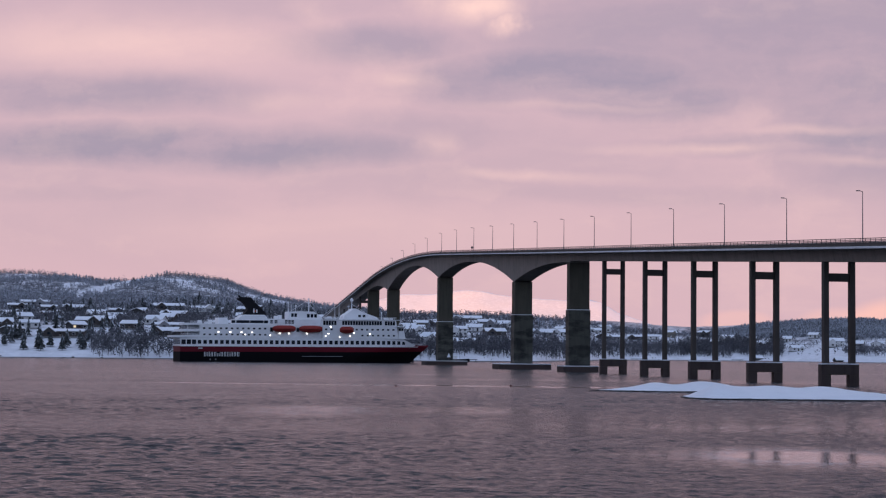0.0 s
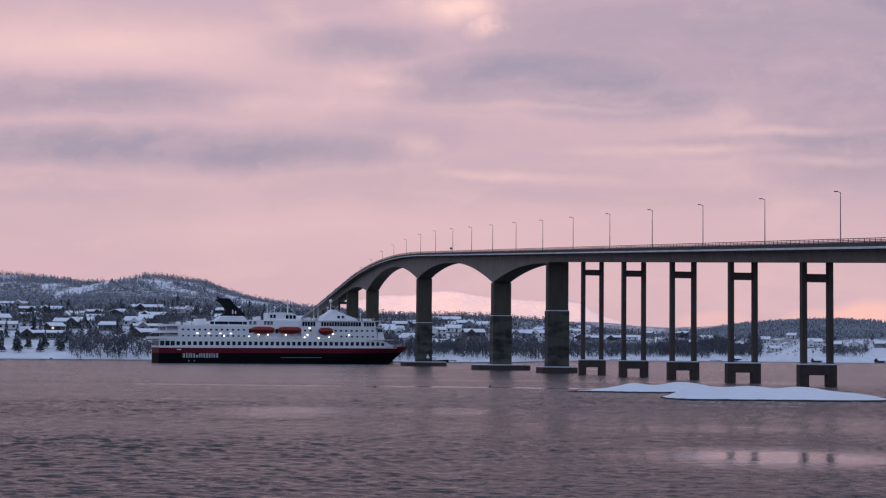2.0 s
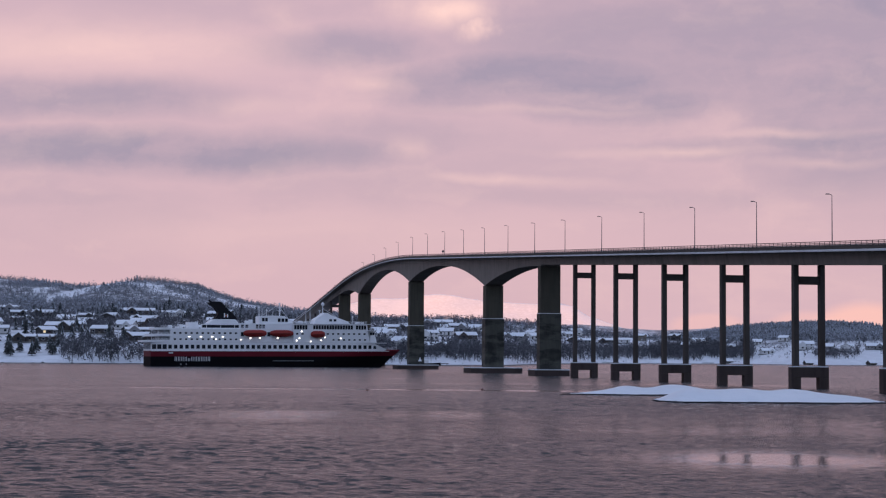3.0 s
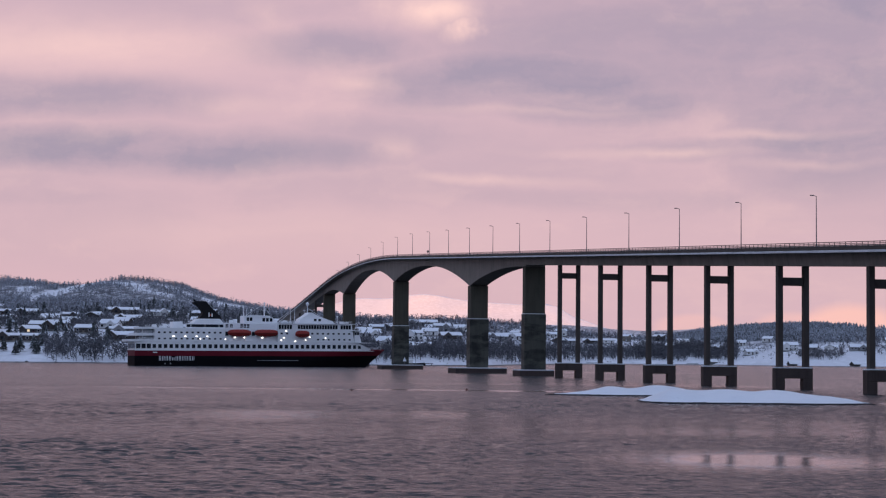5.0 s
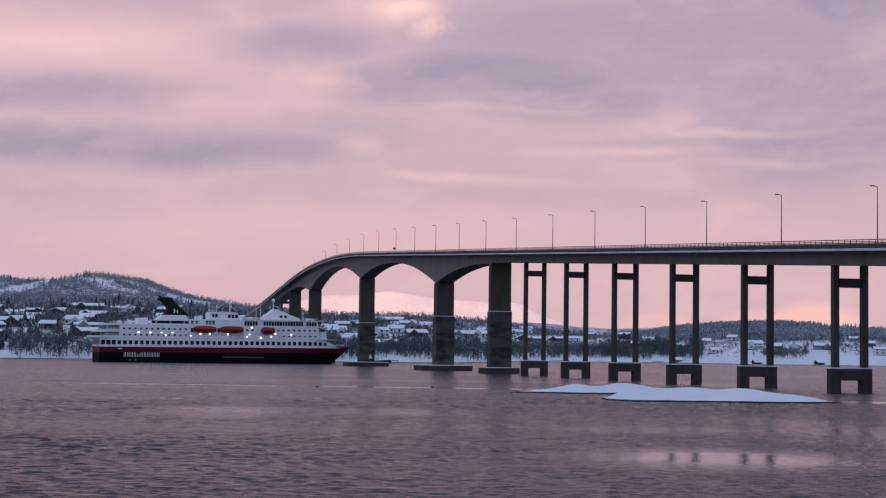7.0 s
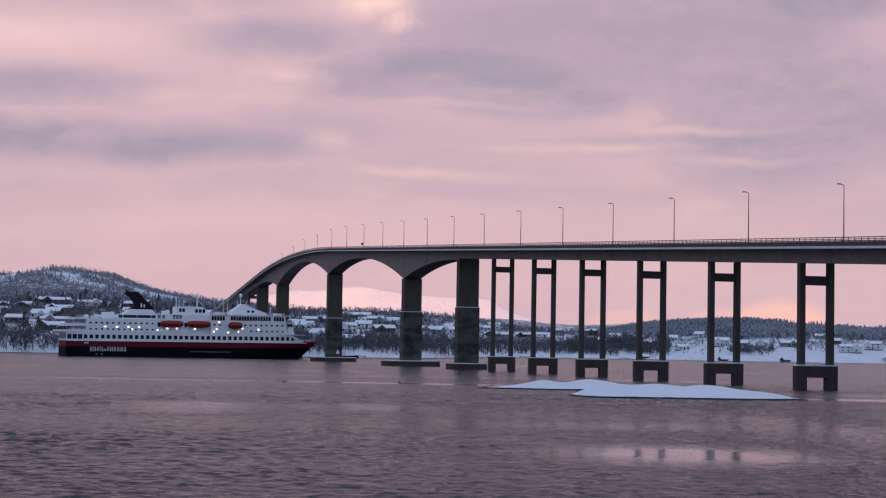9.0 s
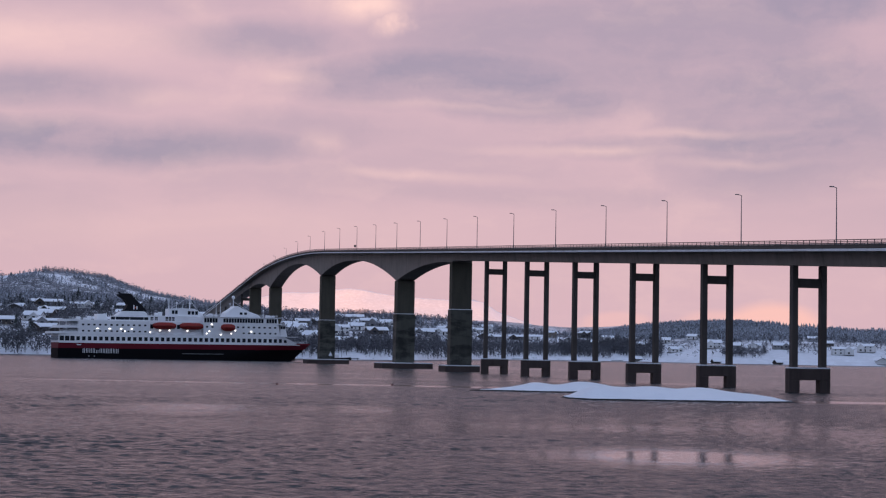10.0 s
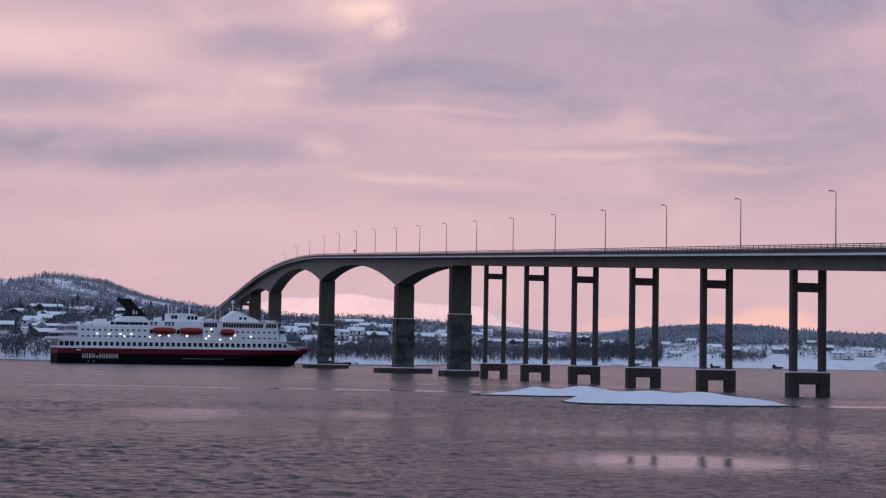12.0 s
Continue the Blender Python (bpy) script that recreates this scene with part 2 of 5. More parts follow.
def pool(cx, cy, hx, hy):
    d = n.vec("MULTIPLY", n.vec("SUBTRACT", flat, (cx, cy, 0)), (1 / hx, 1 / hy, 0))
    return n.smooth(n.math("ADD", n.vec("LENGTH", d), n.math("MULTIPLY", r3, 0.5)), 0.6, 1.45, 1.0, 0.0)


for cx, cy, hx, hy, k in CALM:
    calm = n.math("MAXIMUM", calm, n.math("MULTIPLY", pool(cx, cy, hx, hy), k))
base_rough = n.smooth(n.add("ShaderNodeSeparateXYZ", {0: pos}).outputs[1], 60.0, 260.0, 0.17, 0.22)
rough_sea = n.math("SUBTRACT", 1.0, n.math("MULTIPLY", calm, 0.985))
hgt = n.math("ADD", n.math("MULTIPLY", r1, 0.42), n.math("ADD", n.math("MULTIPLY", r2, 0.20), n.math("MULTIPLY", r4, 0.05)))
hgt = n.math("MULTIPLY", n.math("MULTIPLY", hgt, rough_sea), n.smooth(n.add("ShaderNodeSeparateXYZ", {0: pos}).outputs[1], 110.0, 260.0, 1.0, 0.4))
finish(n, n.mix(calm, rgb(0.022, 0.028, 0.034), rgb(0.032, 0.035, 0.040)), n.mix(calm, base_rough, rgb(0.07, 0.07, 0.07)), 0.0, hgt, 1.5, IOR=1.333)
WATER = m

# ---- building helpers ----


def box(bm, x0, x1, y0, y1, z0, z1):
    v = [bm.verts.new(p) for p in ((x0, y0, z0), (x1, y0, z0), (x1, y1, z0), (x0, y1, z0), (x0, y0, z1), (x1, y0, z1), (x1, y1, z1), (x0, y1, z1))]
    for f in ((3, 2, 1, 0), (4, 5, 6, 7), (0, 1, 5, 4), (1, 2, 6, 5), (2, 3, 7, 6), (3, 0, 4, 7)):
        bm.faces.new([v[i] for i in f])
    return v


def prism(bm, pts, y0, y1):
    """A polygon of (x, z) points drawn through y0..y1."""
    a = [bm.verts.new((x, y0, z)) for x, z in pts]
    b = [bm.verts.new((x, y1, z)) for x, z in pts]
    bm.faces.new(a)
    bm.faces.new(b[::-1])
    for i in range(len(pts)):
        j = (i + 1) % len(pts)
        bm.faces.new((a[j], a[i], b[i], b[j]))


def slab(bm, pts, z0, z1):
    """A polygon of (x, y) points raised from z0 to z1."""
    a = [bm.verts.new((x, y, z0)) for x, y in pts]
    b = [bm.verts.new((x, y, z1)) for x, y in pts]
    bm.faces.new(a[::-1])
    bm.faces.new(b)
    for i in range(len(pts)):
        j = (i + 1) % len(pts)
        bm.faces.new((a[i], a[j], b[j], b[i]))


def rod(bm, p, q, r0, r1=None, sides=6):
    p, q = Vector(p), Vector(q)
    r1 = r0 if r1 is None else r1
    m3 = (q - p).to_track_quat("Z", "Y").to_matrix()
    rings = []
    for c, r in ((p, r0), (q, r1)):
        rings.append([bm.verts.new(c + m3 @ Vector((r * math.cos(6.2832 * i / sides), r * math.sin(6.2832 * i / sides), 0))) for i in range(sides)])
    for i in range(sides):
        j = (i + 1) % sides
        bm.faces.new((rings[0][i], rings[0][j], rings[1][j], rings[1][i]))
    bm.faces.new(rings[0][::-1])
    bm.faces.new(rings[1])


def ball(bm, c, rx, ry, rz, seg=10):
    g = bmesh.ops.create_uvsphere(bm, u_segments=seg, v_segments=max(5, seg // 2), radius=1.0)
    for v in g["verts"]:
        v.co = Vector((c[0] + v.co.x * rx, c[1] + v.co.y * ry, c[2] + v.co.z * rz))


def part(name, bm, mat, parent=None, label="", bevel=0.0):
    if bevel:
        bmesh.ops.bevel(bm, geom=bm.edges[:], offset=bevel, segments=1, affect="EDGES")
    bmesh.ops.recalc_face_normals(bm, faces=bm.faces[:])
    me = bpy.data.meshes.new(name)
    bm.to_mesh(me)
    bm.free()
    me.materials.append(mat)
    ob = new(name, me)
    ob.parent = parent
    if label:
        tagged(ob, label)
    return ob


def share(name, me, parent, m):
    ob = new(name, me)
    ob.parent = parent
    ob.matrix_basis = m
    return ob


def thing(name, m=None, **tags):
    ob = new(name)
    if m is not None:
        ob.matrix_basis = m
    return tagged(ob, **tags)


def fresh():
    return bmesh.new()

# ---- ground and water ----

SHORE_AZ = (-180, -60, -30, -20, -13, -8, -3, 1, 3, 4.2, 5.5, 7.5, 10, 12.5, 15, 18, 24, 60, 180)
SHORE_R = (900, 900, 880, 900, 925, 935, 965, 985, 1050, 1230, 1480, 1560, 1600, 1480, 1480, 1520, 1500, 1300, 900)


HILL_AZ = (-40, -20, -12, -10.6, -9.9, -9.3, -8.7, -7.65, -6.94, -6.58, -6.2, -5.68, -5.1, -4.2, -3.5, -1.5, -0.5, 0.5)   # the wooded hill: crest over the base, by azimuth
HILL_UP = (30, 46, 44, 38, 42, 46, 47, 43, 40, 35, 30, 24, 21, 15, 12, 6, 3, 0)
PEAK_AZ = (-8, -3, -2.2, -1.34, -0.34, 0.26, 0.7, 1.18, 2.12, 2.86, 3.94, 4.68, 5.12, 5.58, 6.48, 7.39, 9.0, 11.0)   # the snow mountains likewise
PEAK_UP = (0, 45, 80, 97, 101, 110, 112.5, 113, 102, 95, 92, 95, 90, 70, 52, 42, 32, 0)


def ease(a, b, x):
    t = np.clip((x - a) / (b - a), 0, 1)
    return t * t * (3 - 2 * t)


def wobble(x, y, s, seed):
    """Smooth value noise on arrays."""
    xs, ys = x / s + seed * 17.3, y / s - seed * 9.1
    xi, yi = np.floor(xs), np.floor(ys)
    u, v = xs - xi, ys - yi
    u, v = u * u * (3 - 2 * u), v * v * (3 - 2 * v)

    def h(a, b):
        q = np.sin(a * 127.1 + b * 311.7 + seed * 74.7) * 43758.5453
        return q - np.floor(q)
    return (h(xi, yi) * (1 - u) + h(xi + 1, yi) * u) * (1 - v) + (h(xi, yi + 1) * (1 - u) + h(xi + 1, yi + 1) * u) * v - 0.5


def land(x, y):
    """Height of the ground: the far shore, its hills and the snow mountains, and the near bank round the camera."""
    x, y = np.asarray(x, float), np.asarray(y, float)
    r, az = np.hypot(x, y), np.degrees(np.arctan2(x, y))
    s = np.interp(az, SHORE_AZ, SHORE_R) + 26 * wobble(x, y, 130, 1) + 12 * wobble(x, y, 40, 2)
    d = r - s
    z = -3 + 3.6 * ease(-12, 6, d) + 1.3 * ease(2, 16, d)
    dd = np.maximum(d - 6, 0)
    z += 50 * (1 - np.exp(-dd / 420)) * (0.86 + 0.14 * ease(-3, -8, az))
    rough = ease(20, 200, d)
    z += rough * (9 * wobble(x, y, 170, 3) + 4 * wobble(x, y, 60, 4) + 1.5 * wobble(x, y, 23, 5))
    z += np.interp(az, HILL_AZ, HILL_UP) * np.exp(-((r - 2350) / 480) ** 2) * (1 + 0.22 * wobble(x, y, 110, 6))
    z += 9 * np.exp(-((x - 445) / 120) ** 2 - ((y - 2250) / 260) ** 2)
    z -= 15 * np.exp(-((az - 7.5) / 2.2) ** 2) * ease(1900, 2300, r)
    z += 24 * np.exp(-((x - 360) / 330) ** 2 - ((y - 3150) / 260) ** 2)
    # snow mountains far behind
    face = np.where(r < 4350, np.clip(1 - (4350 - r) / 200, 0, 1), np.clip(1 - (r - 4430) / 200, 0, 1))
    z += np.interp(az, PEAK_AZ, PEAK_UP) * face * (1 + 0.1 * wobble(x, y, 260, 9) * (1 - face))
    # near bank, and an unseen ridge added to shade it from the low sun
    near = ease(34, 16, y + 0.5 * np.maximum(-x, 0) * 0.2) * ease(700, 300, r)
    z = np.where(near > 0, np.maximum(z, -3 + 6.2 * near), z)
    behind = ease(-350, -1100, y)
    z = np.where(y < 0, np.maximum(z, -3 + 6.2 * near) + behind * (285 + 50 * wobble(x, y, 400, 11)), z)
    return z


def glades(x, y):
    """Bare snow slopes running aslant up the hill; 1 in the open."""
    az, z = np.degrees(np.arctan2(x, y)), land(x, y)
    ragged = 0.5 * wobble(x, y * 0.4, 24, 61) + 0.3 * wobble(x, y * 0.4, 9, 62)
    bare = np.zeros(np.shape(az))
    for a0, z0, a1, z1, wide in ((-11.4, 60, -9.5, 92, 6.0), (-10.2, 78, -8.9, 97, 4.0), (-8.3, 74, -7.4, 68, 2.6), (-7.5, 84, -6.7, 70, 2.2), (-11.9, 72, -11.2, 80, 3.5), (-9.0, 84, -8.2, 82, 4.0), (-6.1, 62, -5.2, 56, 4.5)):
        t = np.clip((az - a0) / (a1 - a0), -0.1, 1.1)
        off = np.hypot((z - z0 - (z1 - z0) * t) / wide, (az - a0 - (a1 - a0) * t) / 0.15)
        bare = np.maximum(bare, ease(1.5, 0.7, off + ragged))
    thin = ease(0.10, 0.3, wobble(x, y * 0.3, 38, 63) + 0.5 * wobble(x, y * 0.4, 14, 64)) * 0.5
    return np.maximum(bare, thin) * ease(1500, 1650, y)


def ground_sheet():
    az = np.concatenate([np.arange(-180, -24, 4.0), np.arange(-24, 28, 0.11), np.arange(28, 180, 4.0)])
    rr = np.concatenate([np.array([0.0, 6, 12, 20, 30, 45, 70, 120, 250, 450, 650, 800]), np.arange(860, 1720, 6.0), np.arange(1720, 2700, 14.0), np.arange(2700, 4080, 40.0), np.arange(4080, 4380, 9.0), np.arange(4380, 4900, 40.0)])
    A, R_ = np.meshgrid(np.radians(az), rr, indexing="ij")
    X, Y = R_ * np.sin(A), R_ * np.cos(A)
    X = X + 3.0 * np.exp(-R_ / 20)
    Z = land(X, Y)
    na, nr = X.shape
    co = np.stack([X, Y, Z], -1).reshape(-1, 3)
    i, j = np.meshgrid(np.arange(na), np.arange(nr - 1), indexing="ij")
    k = (i + 1) % na
    quads = np.stack([i * nr + j, i * nr + j + 1, k * nr + j + 1, k * nr + j], -1).reshape(-1, 4)
    me = bpy.data.meshes.new("ground")
    me.from_pydata(co.tolist(), [], quads.tolist())
    me.polygons.foreach_set("use_smooth", [True] * len(quads))
    me.attributes.new("bare", "FLOAT", "POINT").data.foreach_set("value", glades(X, Y).astype(np.float32).ravel())
    me.materials.append(GROUND)
    return tagged(new("ground", me), "snow-covered shore, hills and far mountains round the fjord", "ground", kind="structure")


ground_sheet()


def water_sheet():
    """One sheet to the horizon; in the near fan its wind ripples are modelled, flattened where slicks lie."""
    az = np.concatenate([np.arange(-180, -17, 6.0), np.arange(-15.5, 20, 0.078), np.arange(21, 180, 6.0)])
    rr = [0.5, 20.0, 40.0, 50.0]
    r = 58.0
    while r < 420:
        rr.append(r)
        r += 0.15 * (r / 60.0) ** 1.25
    rr = np.concatenate([np.array(rr), [440, 480, 550, 650, 800, 1000, 1300, 1700, 2500, 3600, 4880]])
    A, R_ = np.meshgrid(np.radians(az), rr, indexing="ij")
    X, Y = R_ * np.sin(A), R_ * np.cos(A)
    wx, wy = X + 0.35 * Y, Y - 0.2 * X
    h = np.zeros(X.shape)
    for scale, amp, seed in ((1.9, 0.015, 41), (0.8, 0.052, 42), (0.5, 0.062, 43), (0.28, 0.022, 44)):
        h += amp * wobble(wx * 0.8, wy * 1.9, scale, seed) + 0.5 * amp * wobble(wy * 1.6 + 40, wx * 0.6, scale * 0.8, seed + 5)
    gust = 0.75 + 0.9 * wobble(X * 0.5, Y, 26, 46) + 0.4 * wobble(X * 0.4, Y, 9, 47)
    gust = gust * (1 + 0.7 * np.exp(-((X + 24) / 22) ** 2 - ((Y - 80) / 45) ** 2) + 0.6 * np.exp(-((X - 30) / 9) ** 2 - ((Y - 75) / 35) ** 2))     # squalls on the near water
    calm_ = np.zeros(X.shape)
    for cx, cy, hx, hy, k in CALM:
        d = np.hypot((X - cx) / hx, (Y - cy) / hy) + 0.5 * wobble(X * 0.35, Y, 5, 48)
        calm_ = np.maximum(calm_, k * ease(1.3, 0.5, d))
    fade = ease(50, 60, R_) * ease(420, 250, R_) * (np.abs(np.degrees(A) - 2.2) < 17.5)
    Z = h * np.clip(R_ / 90, 1.0, 2.2) * np.clip(gust, 0.15, 2.4) * (1 - 0.96 * calm_) * fade
    na, nr = X.shape
    i, j = np.meshgrid(np.arange(na), np.arange(nr - 1), indexing="ij")
    k = (i + 1) % na
    q = np.stack([i * nr + j, i * nr + j + 1, k * nr + j + 1, k * nr + j], -1).reshape(-1, 4)
    me = bpy.data.meshes.new("water")
    me.vertices.add(na * nr)
    me.vertices.foreach_set("co", np.stack([X, Y, Z], -1).astype(np.float32).ravel())
    me.loops.add(len(q) * 4)
    me.loops.foreach_set("vertex_index", q[:, ::-1].astype(np.int32).ravel())
    me.polygons.add(len(q))
    me.polygons.foreach_set("loop_start", np.arange(0, len(q) * 4, 4, dtype=np.int32))
    me.polygons.foreach_set("loop_total", np.full(len(q), 4, np.int32))
    me.polygons.foreach_set("use_smooth", np.ones(len(q), bool))
    me.update(calc_edges=True)
    me.materials.append(WATER)
    return tagged(new("water", me), "dark mauve fjord water with wind ripples and calm slicks", "water", kind="structure")


water_sheet()

# ---- bridge ----
BX, BY = 36.2, 478.0                              # foot of the first main pier
UX, UY = -0.169, 0.9856                           # the bridge's way across
HEADING = math.degrees(math.atan2(UY, UX))        # local x runs along the bridge, local y to its left
SPAN = 36.1
S0, S1 = -SPAN * 13, 423 + SPAN * 7
MAIN = (0.0, 71.0, 211.0, 352.0, 423.0)


def deck(s):
    """Height of the deck's edge along the bridge."""
    if s < 190:
        return 32.85 + 0.0495 * s
    if s < 404:
        return 44.48 - 0.000275 * (s - 280) ** 2
    return 40.25 - 0.068 * (s - 404)


def soffit(s):
    """Underside of the box girder of the main spans."""
    depth = 3.4
    for p, a, b in ((71, 66, 66), (211, 68, 68), (352, 68, 66)):
        t = (p - s) / a if s < p else (s - p) / b
        if t < 1:
            depth = max(depth, 3.4 + 6.1 * (1 - t) ** 2)
    return deck(s) - depth


def sweep(name, sections, mat, parent, label=""):
    """Joins like outlines of (y, z) along s into one closed body."""
    bm = fresh()
    rows = [[bm.verts.new((s, y, z)) for y, z in pts] for s, pts in sections]
    k = len(rows[0])
    for a, b in zip(rows, rows[1:]):
        for i in range(k):
            j = (i + 1) % k
            bm.faces.new((a[i], a[j], b[j], b[i]))
    bm.faces.new(rows[0][::-1])
    bm.faces.new(rows[-1])
    return part(name, bm, mat, parent, label)


def span(a, b, step):
    n_ = max(1, round((b - a) / step))
    return [a + (b - a) * i / n_ for i in range(n_ + 1)]


bridge = thing("bridge", pose(BX, BY, 0, 0, 0, HEADING), label="long grey concrete cantilever bridge arching high over the fjord", category="bridge")
ALONG = span(S0, S1, 8.0)
sweep("deck_slab", [(s, [(-5.0, deck(s) - 0.75), (5.0, deck(s) - 0.75), (5.0, deck(s) - 0.32), (-5.0, deck(s) - 0.32)]) for s in ALONG], CONCRETE, bridge)
sweep("carriageway", [(s, [(-4.6, deck(s) - 0.318), (4.6, deck(s) - 0.318), (4.6, deck(s) - 0.2), (-4.6, deck(s) - 0.2)]) for s in ALONG], ASPHALT, bridge, "dark asphalt carriageway with snow at the sides")
for y in (5.03, -5.38):
    sweep("edge_beam", [(s, [(y, deck(s) - 0.95), (y + 0.35, deck(s) - 0.95), (y + 0.35, deck(s)), (y, deck(s))]) for s in ALONG], COLUMN, bridge)
    yy = y + 0.353 if y > 0 else y - 0.183
    sweep("edge_ledge", [(s, [(yy, deck(s) - 0.96), (yy + 0.18, deck(s) - 0.96), (yy + 0.18, deck(s) - 0.68), (yy, deck(s) - 0.62)]) for s in ALONG], EDGE, bridge, "pale ledge crusted with snow")
for y in (4.68, -5.0):
    sweep("snow_strip", [(s, [(y, deck(s) - 0.19), (y + 0.3, deck(s) - 0.19), (y + 0.3, deck(s) + 0.06), (y, deck(s) + 0.06)]) for s in ALONG], SNOW, bridge, "ploughed snow along the kerb")
sweep("approach_girder", [(s, [(-2.6, deck(s) - 3.0), (2.6, deck(s) - 3.0), (3.0, deck(s) - 0.75), (-3.0, deck(s) - 0.75)]) for s in span(S0, -1.6, 8.0)], CONCRETE, bridge)
sweep("approach_girder", [(s, [(-2.6, deck(s) - 3.0), (2.6, deck(s) - 3.0), (3.0, deck(s) - 0.75), (-3.0, deck(s) - 0.75)]) for s in span(424.6, S1, 8.0)], CONCRETE, bridge)
for a, b in ((-1.6, 141.0), (141.0, 281.5), (281.5, 424.6)):
    sweep("haunched_box_girder", [(s, [(-2.7, soffit(s)), (2.7, soffit(s)), (2.7, deck(s) - 0.75), (-2.7, deck(s) - 0.75)]) for s in span(a, b, 2.5)], CONCRETE, bridge, "haunched concrete box girder with water stains")


def main_pier(s, width, along, plinth_w, plinth_l):
    """A rectangular shaft with a thicker foot and a plinth at the water."""
    top = soffit(s) + 0.02
    bm = fresh()
    box(bm, s - along / 2, s + along / 2, -width / 2, width / 2, 16.6, top)
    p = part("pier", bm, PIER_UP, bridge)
    bm = fresh()
    box(bm, s - along / 2 - 0.22, s + along / 2 + 0.22, -width / 2 - 0.22, width / 2 + 0.22, 1.5, 16.6)
    part("pier_foot", bm, SHAFT, p, "dark damp concrete pier foot")
    bm = fresh()
    box(bm, s - along / 2 - 0.2, s + along / 2 + 0.2, -width / 2 - 0.2, width / 2 + 0.2, 16.603, 16.78)
    part("snow_cap", bm, SNOW, p, "thin snow on the ledge")
    bm = fresh()
    box(bm, s - plinth_l / 2 + 0.05, s + plinth_l / 2 - 0.05, -plinth_w / 2 + 0.05, plinth_w / 2 - 0.05, 1.503, 1.74)
    part("snow_layer", bm, SNOW, p, "thin snow on the plinth")
    bm = fresh()
    box(bm, s - plinth_l / 2, s + plinth_l / 2, -plinth_w / 2, plinth_w / 2, -3.0, 1.5)
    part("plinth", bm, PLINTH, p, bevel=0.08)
    return p


def column_bent(s, z0, base=True):
    """Two slim columns, a cross beam below the deck, and a portal-shaped base in the water."""
    top = deck(s) - 3.0
    bent = None
    for y in (-2.35, 2.35):
        bm = fresh()
        box(bm, s - 0.6, s + 0.6, y - 0.46, y + 0.46, z0, top)
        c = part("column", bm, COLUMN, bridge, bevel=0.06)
        bent = bent or c
    bm = fresh()
    box(bm, s - 0.35, s + 0.35, -1.885, 1.885, top - 3.35, top - 1.95)
    part("cross_beam", bm, COLUMN, bridge)
    if base:
        for y in (-2.5, 2.5):
            bm = fresh()
            box(bm, s - 0.75, s + 0.75, y - 0.86, y + 0.86, -3.0, 1.85)
            part("base_leg", bm, PLINTH, bridge, bevel=0.05)
        bm = fresh()
        box(bm, s - 0.75, s + 0.75, -3.36, 3.36, 1.853, z0)
        part("base_cap", bm, PLINTH, bridge, bevel=0.05)
        bm = fresh()
        box(bm, s - 0.7, s + 0.7, -3.3, 3.3, z0 + 0.003, z0 + 0.2)
        part("snow_cap", bm, SNOW, bridge, "thin snow on the base cap")


# pier tone lowered evenly, standing for the shade on its wide faces
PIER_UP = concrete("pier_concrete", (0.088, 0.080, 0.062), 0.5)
main_pier(0.0, 5.5, 3.1, 9.6, 7.8)
main_pier(71.0, 5.4, 4.6, 16.0, 12.0)
main_pier(211.0, 5.4, 4.6, 16.0, 12.0)
main_pier(352.0, 5.4, 4.6, 18.0, 12.0)
main_pier(423.0, 5.6, 3.4, 14.0, 9.0)


def bridge_point(s, y):
    return BX + UX * s - UY * y, BY + UY * s + UX * y


for k in range(1, 13):
    column_bent(-SPAN * k, 3.6)
for k in range(1, 7):
    x, y = bridge_point(423 + SPAN * k, 0)
    h = float(land(x, y))
    column_bent(423 + SPAN * k, max(h, 0) - 0.5 if h > 0 else 3.6, h <= 0)

for s, z0, dirn in ((S0, -3.0, -1), (S1, 5.0, 1)):
    bm = fresh()
    box(bm, s + min(0, dirn * 14) + (0.01 if dirn > 0 else -0.01), s + max(0, dirn * 14) + (0.01 if dirn > 0 else -0.01), -5.3, 5.3, z0, deck(s) - 0.25)
    part("abutment", bm, CONCRETE, bridge, bevel=0.1)

# railing: top and mid rails, posts
for y in (5.2, -5.2):
    for dz, rr_ in ((0.62, 0.06), (0.36, 0.05), (0.12, 0.05)):
        sweep("rail", [(s, [(y - rr_, deck(s) + dz - rr_), (y + rr_, deck(s) + dz - rr_), (y + rr_, deck(s) + dz + rr_), (y - rr_, deck(s) + dz + rr_)]) for s in ALONG], RAIL, bridge)
bm = fresh()
box(bm, -0.045, 0.045, -0.04, 0.04, -0.02, 0.55)
proto = part("railing_post", bm, RAIL, bridge)
proto.matrix_basis = pose(-268, 5.2, deck(-268))
for k in range(1, 130):
    s = -268 + 2.0 * k
    share("railing_post", proto.data, bridge, pose(s, 5.2, deck(s)))
bm = fresh()
for k in range(130, 440):
    s = -268 + 2.0 * k
    if s < S1:
        box(bm, s - 0.06, s + 0.06, 5.15, 5.25, deck(s) - 0.02, deck(s) + 0.55)
for k in range(0, 380):
    s = S0 + 2.4 * k
    if s < S1:
        box(bm, s - 0.06, s + 0.06, -5.25, -5.15, deck(s) - 0.02, deck(s) + 0.55)
tagged(part("far_railing_posts", bm, RAIL, bridge), kind="stuff")


